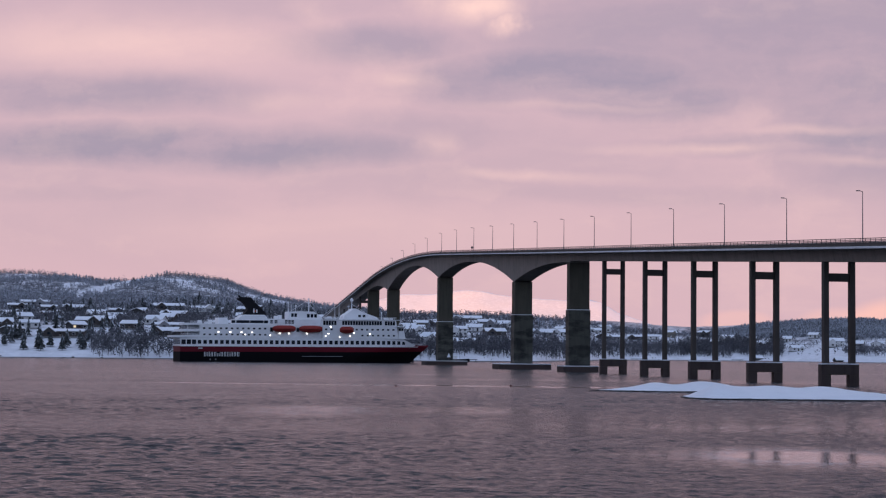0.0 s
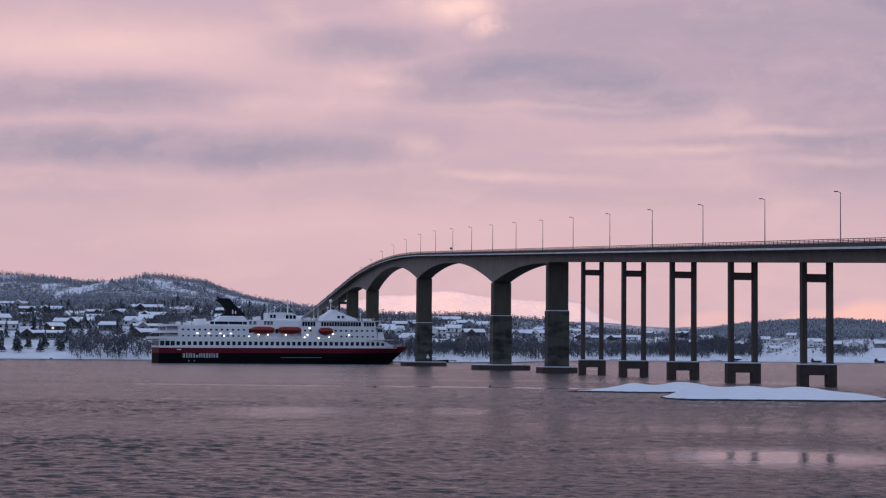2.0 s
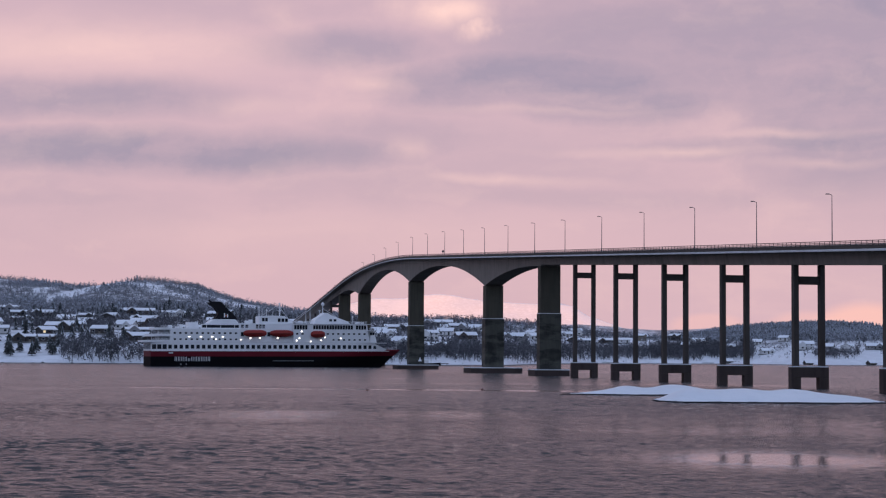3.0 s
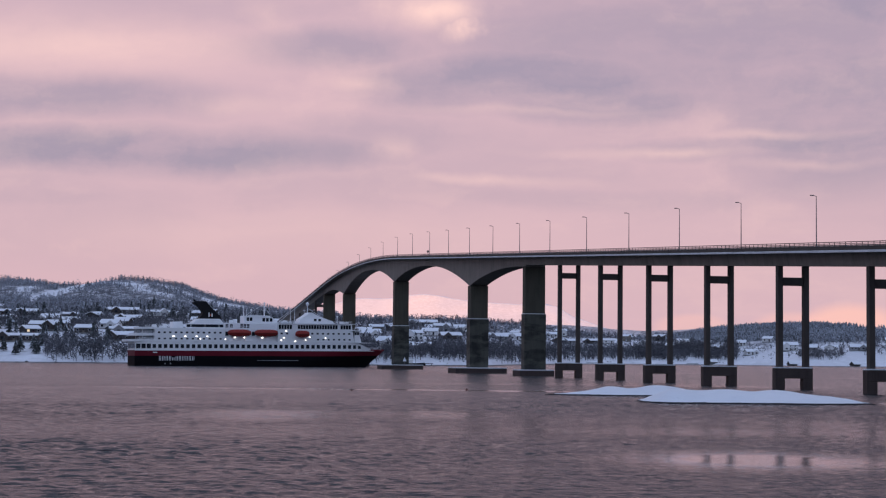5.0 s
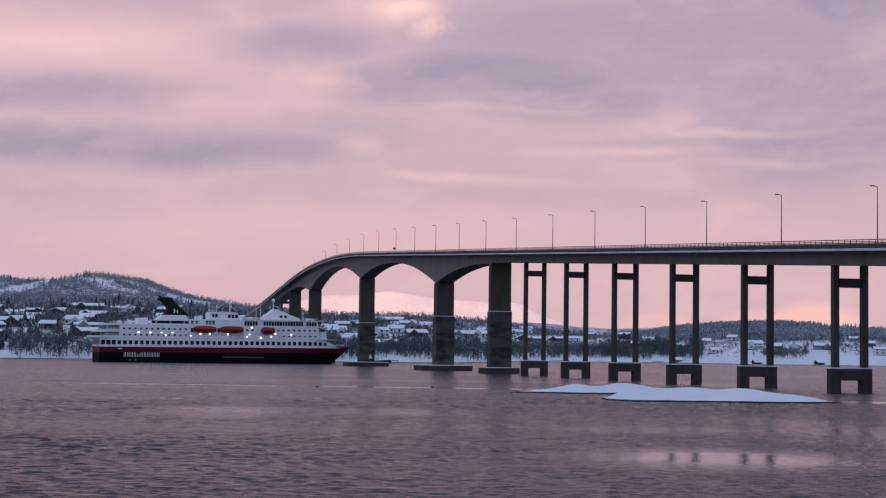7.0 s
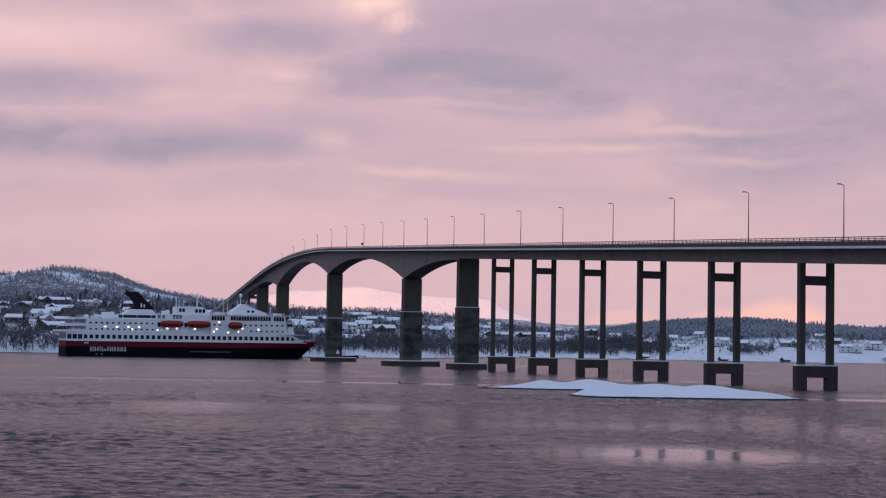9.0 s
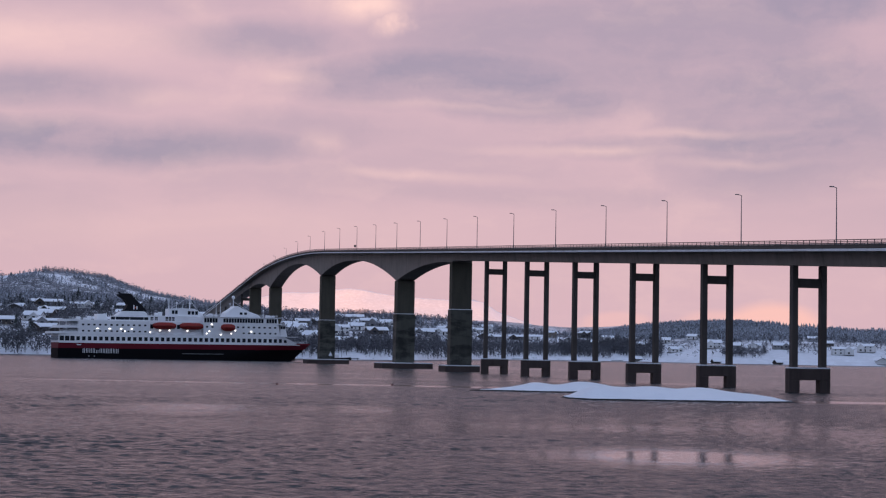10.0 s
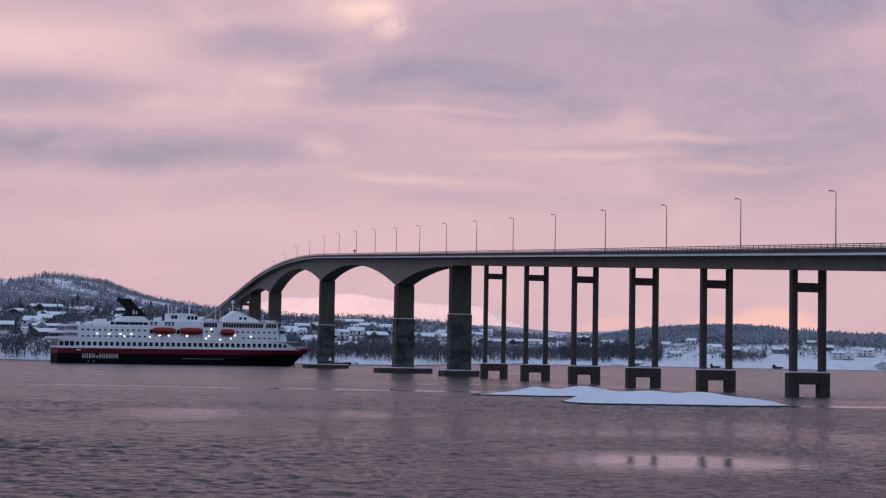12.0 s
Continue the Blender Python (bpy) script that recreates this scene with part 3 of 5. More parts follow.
def street_lamp():
    ob = thing("street_lamp", label="tall slim grey street lamp on the bridge's edge", category="street lamp", group="lamps along the bridge")
    bm = fresh()
    rod(bm, (0, 0, 0), (0, 0, 9.15), 0.11, 0.06, 8)
    part("pole", bm, STEEL, ob)
    bm = fresh()
    rod(bm, (0, 0, 9.1), (0, 0.5, 9.24), 0.06, 0.05)
    part("arm", bm, STEEL, ob)
    bm = fresh()
    box(bm, -0.17, 0.17, 0.45, 1.15, 9.18, 9.34)
    part("head", bm, STEEL, ob, bevel=0.04)
    bm = fresh()
    box(bm, -0.18, 0.18, -0.18, 0.18, -0.3, 0.25)
    part("foot", bm, STEEL, ob)
    return ob


LAMPS = [-287.5, -251.6, -215.7, -179.0, -142.9, -106.4, -70.2, -34.2, 2.4, 37.4, 72.7, 107.7, 143.1, 178.6, 214.6, 249.2, 286.0, 320.6, 355.0]
LAMPS += [391.0 + 35.4 * k for k in range(7)]
first = street_lamp()
for k, s in enumerate(LAMPS):
    x, y = bridge_point(s, -5.0 + 0.0)
    m4 = pose(x, y, deck(s), 0, 0, HEADING)
    if k == 0:
        first.matrix_basis = m4
    else:
        copy_thing(first, m4)

# small white beacons on the pier feet
for s in (211.0, 352.0):
    x, y = bridge_point(s - 2.9, -1.2)
    b = thing("beacon", pose(x, y, 1.62, 0, 0, HEADING), label="small white triangular navigation beacon on the pier plinth", category="beacon", group="beacons")
    bm = fresh()
    rod(bm, (0, 0, 0), (0, 0, 2.9), 0.07)
    part("post", bm, STEEL, b)
    bm = fresh()
    a_ = [bm.verts.new(p) for p in ((-0.2, -0.75, 1.4), (-0.2, 0.75, 1.4), (-0.2, 0.0, 3.1), (-0.1, -0.75, 1.4), (-0.1, 0.75, 1.4), (-0.1, 0.0, 3.1))]
    for f in ((0, 1, 2), (5, 4, 3), (0, 3, 4, 1), (1, 4, 5, 2), (2, 5, 3, 0)):
        bm.faces.new([a_[i] for i in f])
    part("board", bm, SNOW, b, "white triangular daymark board")

# ---- snow-covered skerries ----


def skerry(name_label, mounds, x0, x1, y0, y1):
    """A low rock with a smooth cover of snow; mounds are (x, y, half x, half y, height)."""
    ob = thing("skerry", label=name_label, category="skerry", group="skerries in the fjord")
    nx, ny = 90, 50
    gx, gy = np.meshgrid(np.linspace(x0, x1, nx), np.linspace(y0, y1, ny), indexing="ij")
    h = np.full(gx.shape, -0.35)
    for cx, cy, hx, hy, hh in mounds:
        h = h + (hh + 0.35) * np.exp(-((gx - cx) / hx) ** 2 - ((gy - cy) / hy) ** 2) ** 0.9
    h = h + 0.16 * wobble(gx, gy, 3.0, 21) + 0.08 * wobble(gx, gy, 1.2, 22)
    for part_name, mat, lift, cut, lab in (("rock", ROCK, 0.0, -9, "dark wet rock at the waterline"), ("snow", SNOW, 0.0, 0.21, "smooth wind-packed snow cover")):
        z = np.minimum(h, 0.19) if part_name == "rock" else np.maximum(h, 0.18) + 0.1 * ease(0.18, 0.5, h)
        idx = np.arange(nx * ny).reshape(nx, ny)
        q = np.stack([idx[:-1, :-1], idx[1:, :-1], idx[1:, 1:], idx[:-1, 1:]], -1).reshape(-1, 4)
        hm = np.max(h.reshape(-1)[q], axis=1)
        q = q[hm > cut] if part_name == "snow" else q[hm > -0.3]
        me = bpy.data.meshes.new(part_name)
        me.from_pydata(np.stack([gx, gy, z], -1).reshape(-1, 3).tolist(), [], q.tolist())
        me.polygons.foreach_set("use_smooth", [True] * len(q))
        bm_ = bmesh.new()
        bm_.from_mesh(me)
        bmesh.ops.delete(bm_, geom=[v for v in bm_.verts if not v.link_faces], context="VERTS")
        bm_.to_mesh(me)
        bm_.free()
        me.materials.append(mat)
        o = new(part_name, me)
        o.parent = ob
        tagged(o, lab)
    return ob


skerry("low skerry under smooth white snow in the fjord", [(28.5, 242, 3.0, 7, 0.9), (34.5, 243, 3.6, 8, 0.92), (23.5, 238, 4.5, 2.0, 0.33), (39, 243, 4, 6, 0.45)], 15, 52, 226, 262)
skerry("long low skerry under thick smooth snow with dark rim", [(32.6, 208, 3.8, 8, 1.15), (44.0, 207, 4.6, 8, 1.2), (30.6, 202, 2.2, 3.6, 0.4), (37.8, 207.5, 3.0, 8, 0.34), (38, 204, 4, 5, 0.25), (50.5, 203, 4.5, 4.5, 0.42)], 20, 64, 190, 228)

# ---- the passenger ship ----
BOAT_TOP = painted("orange_canopy_paint", (0.29, 0.032, 0.026), 0.5, 0.25, 1.0, 0.0, 0.25)
MARK = painted("orange_emblem_paint", (0.55, 0.12, 0.05), 0.5, 0.2, 1.0)
SHIP_A = 19.88
ship = thing("passenger_ship", pose(-111.5, 744.9, 0, 0, -0.36, SHIP_A), label="coastal passenger ship with black, red and white hull under way", category="ship")


def stem_at(z):
    """How far forward the raked stem stands at a height."""
    return 102.5 + 9.5 * min(1.0, max(0.0, (z + 1) / 8.0))


def half(s, z):
    """Half breadth of the hull at s metres from the stern and z over the waterline."""
    k = min(1.0, max(0.0, (z + 1) / 8.0))
    stem = stem_at(z)
    full = 8.4
    aft = 0.90 + 0.10 * min(1.0, max(0.0, s) / 5.0) ** 0.5
    t = max(0.0, (stem - s)) / (42.0 - 14.0 * k)
    fore = 1.0 if t >= 1 else (1 - (1 - t) ** (1.9 + 1.2 * k))
    return max(0.02, full * aft * fore * (0.93 + 0.07 * k))


def strake(name, z0, z1, s0, s1, mat, label="", rise=0.0, base=0.0):
    """A band of the hull's skin between two heights, closed across; rise lifts its top towards the bow, base its foot."""
    bm = fresh()
    rows = []
    for s in span(s0, s1, 1.2):
        k = max(0.0, (s - 74) / 38) ** 2
        zs = [z0 + base * k + (z1 + rise * k - z0 - base * k) * q for q in (0, 0.33, 0.66, 1)]
        ends = [(min(s, stem_at(z)), half(min(s, stem_at(z)), z), z) for z in zs]
        rows.append([bm.verts.new((x, -y, z)) for x, y, z in ends] + [bm.verts.new((x, y, z)) for x, y, z in ends[::-1]])
    for a, b in zip(rows, rows[1:]):
        for i in range(8):
            j = (i + 1) % 8
            bm.faces.new((a[i], b[i], b[j], a[j]))
    bm.faces.new(rows[0])
    bm.faces.new(rows[-1][::-1])
    return part(name, bm, mat, ship, label)


strake("lower_hull", -1.2, 4.1, 0.0, 109.6, HULL_BLACK, "black lower hull", 0.35)
strake("red_band", 4.1, 6.4, 0.0, 112.0, HULL_RED, "dark red band along the hull", 0.25, 0.35)
bm = fresh()
rows = []
for s in span(0.0, 103.6, 1.48):
    top = 10.0 if s < 96.8 else 10.0 - (s - 96.8) * 0.42
    rows.append([bm.verts.new(p) for p in ((s, -half(s, 6.4), 6.55 if s > 92 else 6.403), (s, -half(s, 7.6), top), (s, half(s, 7.6), top), (s, half(s, 6.4), 6.55 if s > 92 else 6.403))])
for a, b in zip(rows, rows[1:]):
    for i in range(4):
        bm.faces.new((a[i], b[i], b[(i + 1) % 4], a[(i + 1) % 4]))
bm.faces.new(rows[0])
bm.faces.new(rows[-1][::-1])
part("white_strake", bm, SHIP_WHITE, ship, "white upper hull with a row of square windows")
bm = fresh()
box(bm, -0.06, 104.0, -8.47, -8.405, 6.28, 6.5)
part("knuckle_line", bm, SHIP_WHITE, ship, "thin white line over the red band")
bm = fresh()
for side in (-1, 1):
    st = span(103.0, 111.6, 1.2)
    for a, b in zip(st, st[1:]):
        za, zb = (6.4 + 0.25 * ((s - 74) / 38) ** 2 for s in (a, b))
        ya, yb = side * (half(a, za) - 0.03), side * (half(b, zb) - 0.03)
        v = [bm.verts.new(p) for p in ((a, ya, za - 0.05), (b, yb, zb - 0.05), (b, yb, zb + 0.5), (a, ya, za + 0.5), (a, ya - side * 0.15, za - 0.05), (b, yb - side * 0.15, zb - 0.05), (b, yb - side * 0.15, zb + 0.5), (a, ya - side * 0.15, za + 0.5))]
        for f in ((0, 1, 2, 3), (7, 6, 5, 4), (3, 2, 6, 7), (0, 4, 5, 1)):
            bm.faces.new([v[i] for i in f])
part("bow_bulwark", bm, HULL_RED, ship, "dark red bulwark round the bow")


def deckhouse(name, s0, s1, z0, z1, y, mat=None, rake=0.0, label=""):
    bm = fresh()
    prism(bm, [(s0, z0), (s1 + rake, z0), (s1, z1), (s0, z1)], -y, y)
    return part(name, bm, mat or SHIP_WHITE, ship, label, bevel=0.12)


def terrace(s0, s1, z, y, t=0.3, sweep_=6.0):
    """A deck plate with a rounded after end."""
    bm = fresh()
    pts = [(s0 + sweep_ * (1 - math.cos(a_)), -y * math.sin(a_) ** 0.6) for a_ in (0.3, 0.5, 0.75, 1.0, 1.3, 1.57)]
    pts = pts + [(s1, -y), (s1, y)] + [(p, -q) for p, q in pts[::-1]]
    slab(bm, pts, z, z + t)
    return part("deck_plate", bm, SHIP_WHITE, ship)


# stern terraces, each over an open deck whose shade is a grey inner house
terrace(-3.4, 8.2, 10.003, 8.5, 0.9, 5.0)
terrace(-0.6, 8.2, 12.45, 8.45, 1.0, 5.0)
terrace(1.4, 8.2, 15.2, 8.4, 0.9, 5.0)
for z0, z1, s0 in ((10.91, 12.44, 4.6), (13.46, 15.19, 5.4)):
    deckhouse("stern_house", s0, 7.85, z0, z1, 6.8, SHIP_GREY, label="grey house under the stern terrace, its tone standing for shade")
    for y in (-7.9, 7.9):
        bm = fresh()
        rod(bm, (3.2, y * 0.86, z0), (3.2, y * 0.86, z1), 0.1)
        part("stanchion", bm, SHIP_WHITE, ship)
deckhouse("aft_deckhouse", 7.9, 37.8, 10.003, 15.85, 8.35, label="white aft deckhouse with two rows of small windows")
bm = fresh()
box(bm, 8.2, 103.0, -8.42, 8.42, 9.8, 10.0)
part("deck_plate", bm, SHIP_WHITE, ship)
mid = deckhouse("boat_deck_house", 37.82, 61.0, 10.003, 15.9, 6.2, label="white house set back behind the lifeboats")
deckhouse("upper_house", 37.9, 68.0, 15.91, 18.1, 5.4)
fwd = deckhouse("forward_deckhouse", 61.02, 94.0, 10.003, 17.8, 8.2, rake=1.2, label="white forward deckhouse with lounge windows")
deckhouse("bridge_front", 95.4, 97.4, 10.003, 15.0, 7.7, rake=1.2)
deckhouse("bridge_wing", 93.0, 98.6, 15.01, 15.3, 8.6)
deckhouse("deck_edge", 61.0, 95.6, 17.82, 18.1, 8.5)
deckhouse("small_deck_house", 16.8, 20.8, 15.86, 18.4, 3.2, rake=0.4)
deckhouse("funnel_casing", 23.8, 38.0, 15.86, 17.75, 4.4)
bm = fresh()
prism(bm, [(25.0, 17.76), (38.2, 17.76), (38.0, 18.6), (36.8, 19.75), (27.7, 19.75), (26.2, 18.9)], -3.6, 3.6)
part("funnel_base", bm, SHIP_WHITE, ship, "white sloped funnel base", bevel=0.2)
bm = fresh()
prism(bm, [(47.3, 18.11), (62.2, 18.11), (62.0, 19.0), (59.8, 20.2), (58.6, 21.3), (52.0, 21.5), (47.3, 21.2)], -3.4, 3.4)
part("top_house", bm, SHIP_WHITE, ship, "white top house sloping forward", bevel=0.15)
bm = fresh()
prism(bm, [(71.6, 18.11), (88.0, 18.11), (86.6, 19.3), (81.2, 21.0), (77.6, 22.9), (76.4, 22.9), (74.6, 21.3), (72.2, 20.0)], -3.2, 3.2)
part("lounge_roof", bm, SHIP_WHITE, ship, "white peaked roof over the observation lounge", bevel=0.1)
# glazed windbreak by the funnel
for k in range(8):
    bm = fresh()
    box(bm, 21.6 + k * 2.0, 23.3 + k * 2.0, -7.4, -7.3, 16.1, 17.3)
    part("windbreak_pane", bm, GLASS, ship)
bm = fresh()
box(bm, 21.3, 37.8, -7.45, -7.25, 17.31, 17.5)
box(bm, 21.3, 37.8, -7.45, -7.25, 15.86, 16.09)
part("windbreak_frame", bm, SHIP_WHITE, ship)

# funnel, swept aft, with a dark skirt running down abaft
bm = fresh()
prism(bm, [(26.6, 18.3), (28.6, 19.5), (38.0, 19.76), (37.8, 20.5), (36.0, 22.2), (33.6, 24.4), (31.2, 27.2), (29.4, 27.0), (28.6, 27.3), (26.6, 27.2), (25.8, 26.6), (26.4, 25.9), (28.8, 24.6), (30.1, 22.6), (29.4, 21.0), (27.6, 19.4)], -2.0, 2.0)
fun = part("funnel", bm, FUNNEL, ship, "black raked funnel swept aft", bevel=0.22)
for a, b, z0, z1, mt in ((32.2, 32.7, 20.6, 22.4, SHIP_WHITE), (33.5, 34.0, 20.6, 22.0, SHIP_WHITE), (32.72, 33.48, 21.1, 21.6, MARK)):
    bm = fresh()
    box(bm, a, b, -2.08, -2.005, z0, z1)
    part("emblem_bar", bm, mt, fun)
for y in (-0.9, 0.0, 0.9):
    bm = fresh()
    rod(bm, (27.6, y, 26.6), (26.2, y, 27.9), 0.24, 0.24, 8)
    part("exhaust_pipe", bm, FUNNEL, fun)

# name on the hull: pairs of plain white strokes, one pair a letter
for i in range(11):
    s = 10.0 + i * 1.4
    top = 4.0 if i != 4 else 3.4
    for a in (s, s + 0.62):
        y = -half(a, 3.0) - 0.05
        bm = fresh()
        box(bm, a, a + 0.22, y - 0.06, y + 0.3, 2.15, top)
        part("name_stroke", bm, SHIP_WHITE, ship)
bm = fresh()
box(bm, 52.0, 70.0, -8.5, -8.1, 2.15, 2.32)
part("rubbing_strake", bm, SHIP_GREY, ship, "thin pale line on the black hull")
bm = fresh()
box(bm, 7.4, 9.2, -8.46, -8.2, 5.35, 5.75)
part("side_mark", bm, SHIP_WHITE, ship, "small white mark on the red band")


def side_windows(row_label, s0, s1, step, z0, z1, wide, y, skip=()):
    """A row of single panes with frames on both sides of the ship."""
    bm = fresh()
    box(bm, -wide / 2, wide / 2, -0.04, 0.04, 0, z1 - z0)
    base = part("window", bm, GLASS, ship, row_label, bevel=0.06 if wide > 0.8 else 0.0)
    first_ = True
    k = 0
    s = s0
    while s <= s1:
        yy = (y if not callable(y) else y(s)) + 0.03
        if k not in skip:
            turn_ = math.degrees(math.atan2(y(s - 0.7) - y(s + 0.7), 1.4)) if callable(y) else 0
            m_ = pose(s, -yy, z0, 0, 0, turn_)
            if first_:
                base.matrix_basis = m_
                first_ = False
            else:
                share("window", base.data, ship, m_)
        k += 1
        s += step


def strake_side(s):
    """Where the white strake's skin stands at window height."""
    return half(s, 6.4) * 0.5 + half(s, 7.6) * 0.5


side_windows("dark square saloon window", 7.9, 98.0, 2.366, 7.35, 8.95, 1.42, strake_side)
side_windows("large dark stern saloon window", 1.3, 6.0, 2.15, 7.2, 9.1, 1.75, strake_side)
side_windows("small dark cabin window", 9.8, 36.2, 2.37, 13.5, 14.2, 0.95, 8.35)
side_windows("small dark cabin window", 9.9, 36.2, 2.37, 10.95, 11.6, 0.9, 8.35)
side_windows("small dark cabin window", 62.6, 66.0, 2.37, 13.4, 14.1, 0.95, 8.2)
side_windows("small dark cabin window", 76.2, 93.5, 2.37, 13.4, 14.1, 0.95, 8.2)
side_windows("small dark cabin window", 78.8, 93.5, 2.37, 10.9, 11.55, 0.9, 8.2)
side_windows("tall dark lounge window", 61.8, 67.8, 1.2, 15.6, 17.45, 0.98, 8.2)
side_windows("tall dark lounge window", 70.2, 93.4, 1.2, 15.7, 17.45, 1.0, 8.2, skip=(15,))
side_windows("dark boat deck window", 39.4, 41.8, 1.9, 16.1, 17.5, 1.2, 5.4)
side_windows("dark boat deck window", 45.8, 49.8, 1.4, 16.0, 17.6, 1.1, 5.4)
side_windows("dark boat deck window", 39.2, 60.0, 2.3, 12.6, 14.4, 1.3, 6.2)
side_windows("dark wheelhouse window", 95.9, 97.3, 1.1, 13.3, 14.5, 0.95, 7.7)
side_windows("dark top house window", 49.0, 50.6, 1.4, 19.0, 20.5, 1.1, 3.4)
side_windows("dark top house window", 56.0, 59.4, 1.6, 18.8, 20.3, 1.2, 3.4)
side_windows("dark glazed casing window", 25.0, 37.0, 1.5, 16.2, 17.3, 1.25, 4.4)
side_windows("dark lounge roof window", 79.0, 81.2, 2.0, 19.1, 20.2, 1.2, 3.2)
# windows across the transom
for k in range(6):
    y = -6.2 + k * 2.48
    bm = fresh()
    box(bm, -0.09, -0.01, y - 0.95, y + 0.95, 7.2, 9.1)
    part("stern_window", bm, GLASS, ship)


def lifeboat(s0, s1, z, y, label, hung=True):
    """A closed lifeboat: keeled hull, canopy and davits."""
    ob = part("lifeboat", fresh(), BOAT_ORANGE, ship, label)
    L = s1 - s0
    for nm, prof in (("hull", ((0.0, -0.2), (0.95, 0.2), (1.45, 1.0), (1.5, 1.2), (0, 1.22), (-1.5, 1.2), (-1.45, 1.0), (-0.95, 0.2))), ("canopy", ((1.32, 1.23), (1.28, 1.7), (0.85, 2.5), (0, 2.8), (-0.85, 2.5), (-1.28, 1.7), (-1.32, 1.23), (0, 1.225)))):
        bm = fresh()
        rows = []
        for i in range(15):
            t = i / 14
            k = max(0.04, math.sin(math.pi * (0.02 + 0.96 * t)) ** (0.5 if nm == "hull" else 0.7))
            s = s0 + L * t
            lift = 0.3 * abs(2 * t - 1) ** 3 if nm == "hull" else 0.25 * abs(2 * t - 1) ** 3
            low_ = 0.55 * abs(2 * t - 1) ** 2.5 if nm == "hull" else -1.0 * abs(2 * t - 1) ** 4
            rows.append([bm.verts.new((s, y + a * k, z + b + (lift if 0.9 < b < 1.3 else low_ + lift))) for a, b in prof])
        n_ = len(prof)
        for a, b in zip(rows, rows[1:]):
            for i in range(n_):
                j = (i + 1) % n_
                bm.faces.new((a[i], a[j], b[j], b[i]))
        bm.faces.new(rows[0][::-1])
        bm.faces.new(rows[-1])
        if nm == "hull":
            bmesh.ops.recalc_face_normals(bm, faces=bm.faces[:])
            bm.to_mesh(ob.data)
            bm.free()
        else:
            part("canopy", bm, BOAT_TOP, ob, "lighter orange canopy")
    bm = fresh()
    rows = span(s0 + 0.3, s1 - 0.3, 1.0)
    for a, b in zip(rows, rows[1:]):
        ka, kb = (max(0.05, math.sin(math.pi * (s - s0) / L) ** 0.5) for s in (a, b))
        rod(bm, (a, y - 1.54 * ka, z + 1.22), (b, y - 1.54 * kb, z + 1.22), 0.07, None, 4)
    part("fender", bm, FUNNEL, ob, "dark rubber fender")
    for s in (s0 + 1.4, s1 - 1.4):
        bm = fresh()
        rod(bm, (s, y + 1.7, z - 2.1), (s, y + 1.2, z + 2.8), 0.16)
        rod(bm, (s, y + 1.2, z + 2.8), (s, y - 0.1, z + 2.95), 0.12)
        part("davit", bm, SHIP_WHITE, ob)
    return ob


for y in (-7.7, 7.7):
    lifeboat(39.3, 49.3, 12.5, y, "large orange-red closed lifeboat in davits")
    lifeboat(50.9, 61.1, 12.5, y, "large orange-red closed lifeboat in davits")
lifeboat(68.4, 74.6, 12.2, -9.3, "small orange rescue boat in davits")


def mast(s, y, z0, z1, r, dome=0.0, bars=(), name="mast"):
    bm = fresh()
    rod(bm, (s, y, z0), (s, y, z1), r, r * 0.6, 8)
    for zb, wb in bars:
        rod(bm, (s, y - wb, zb), (s, y + wb, zb), 0.07)
        rod(bm, (s - wb * 0.6, y, zb + 0.3), (s + wb * 0.6, y, zb + 0.3), 0.09)
    ob = part(name, bm, SHIP_WHITE, ship)
    if dome:
        bm = fresh()
        ball(bm, (s, y, z1 + dome * 0.6), dome, dome, dome * 1.1, 12)
        part("radar_dome", bm, SHIP_WHITE, ob, "white radar dome")


mast(57.1, 0, 21.2, 27.2, 0.3, 0.0, ((23.4, 1.6), (25.0, 2.2), (26.4, 1.2)))
mast(48.0, 0, 21.2, 25.8, 0.22, 0.0, ((24.6, 0.9),))
mast(49.6, 1.0, 21.2, 24.4, 0.14)
mast(51.0, -1.2, 21.3, 23.4, 0.16, 0.5)
mast(54.2, 0.8, 21.3, 23.2, 0.1)
mast(76.4, 0, 22.8, 26.2, 0.24, 0.75)
mast(75.0, 0, 21.2, 24.2, 0.12, 0.0, ((23.6, 0.9),))
mast(68.8, 0, 18.1, 24.0, 0.14)
mast(71.0, 1.0, 18.1, 25.2, 0.14)
mast(90.0, 0, 18.1, 21.0, 0.14, 0.35)
mast(36.0, 0, 17.7, 20.4, 0.1)
mast(33.6, 0, 24.2, 27.6, 0.09)
mast(110.2, 0, 6.6, 10.2, 0.1, 0.0, (), "bow_staff")
for p_, q_ in (((57.4, 0, 24.8), (62.0, 0, 19.0)), ((57.1, 0, 26.6), (49.0, 0, 21.4)), ((76.6, 0, 24.8), (84.5, 0, 20.0)), ((68.8, 0, 23.6), (62.4, 0, 19.0))):
    bm = fresh()
    rod(bm, p_, q_, 0.08)
    part("stay", bm, SHIP_WHITE, ship)


def deck_rail(s0, s1, z, y):
    bm = fresh()
    for dz in (0.35, 0.65, 1.0):
        rod(bm, (s0, y, z + dz), (s1, y, z + dz), 0.04, None, 4)
    s = s0
    while s <= s1:
        rod(bm, (s, y, z), (s, y, z + 1.0), 0.04, None, 4)
        s += 1.6
    part("deck_railing", bm, SHIP_WHITE, ship)


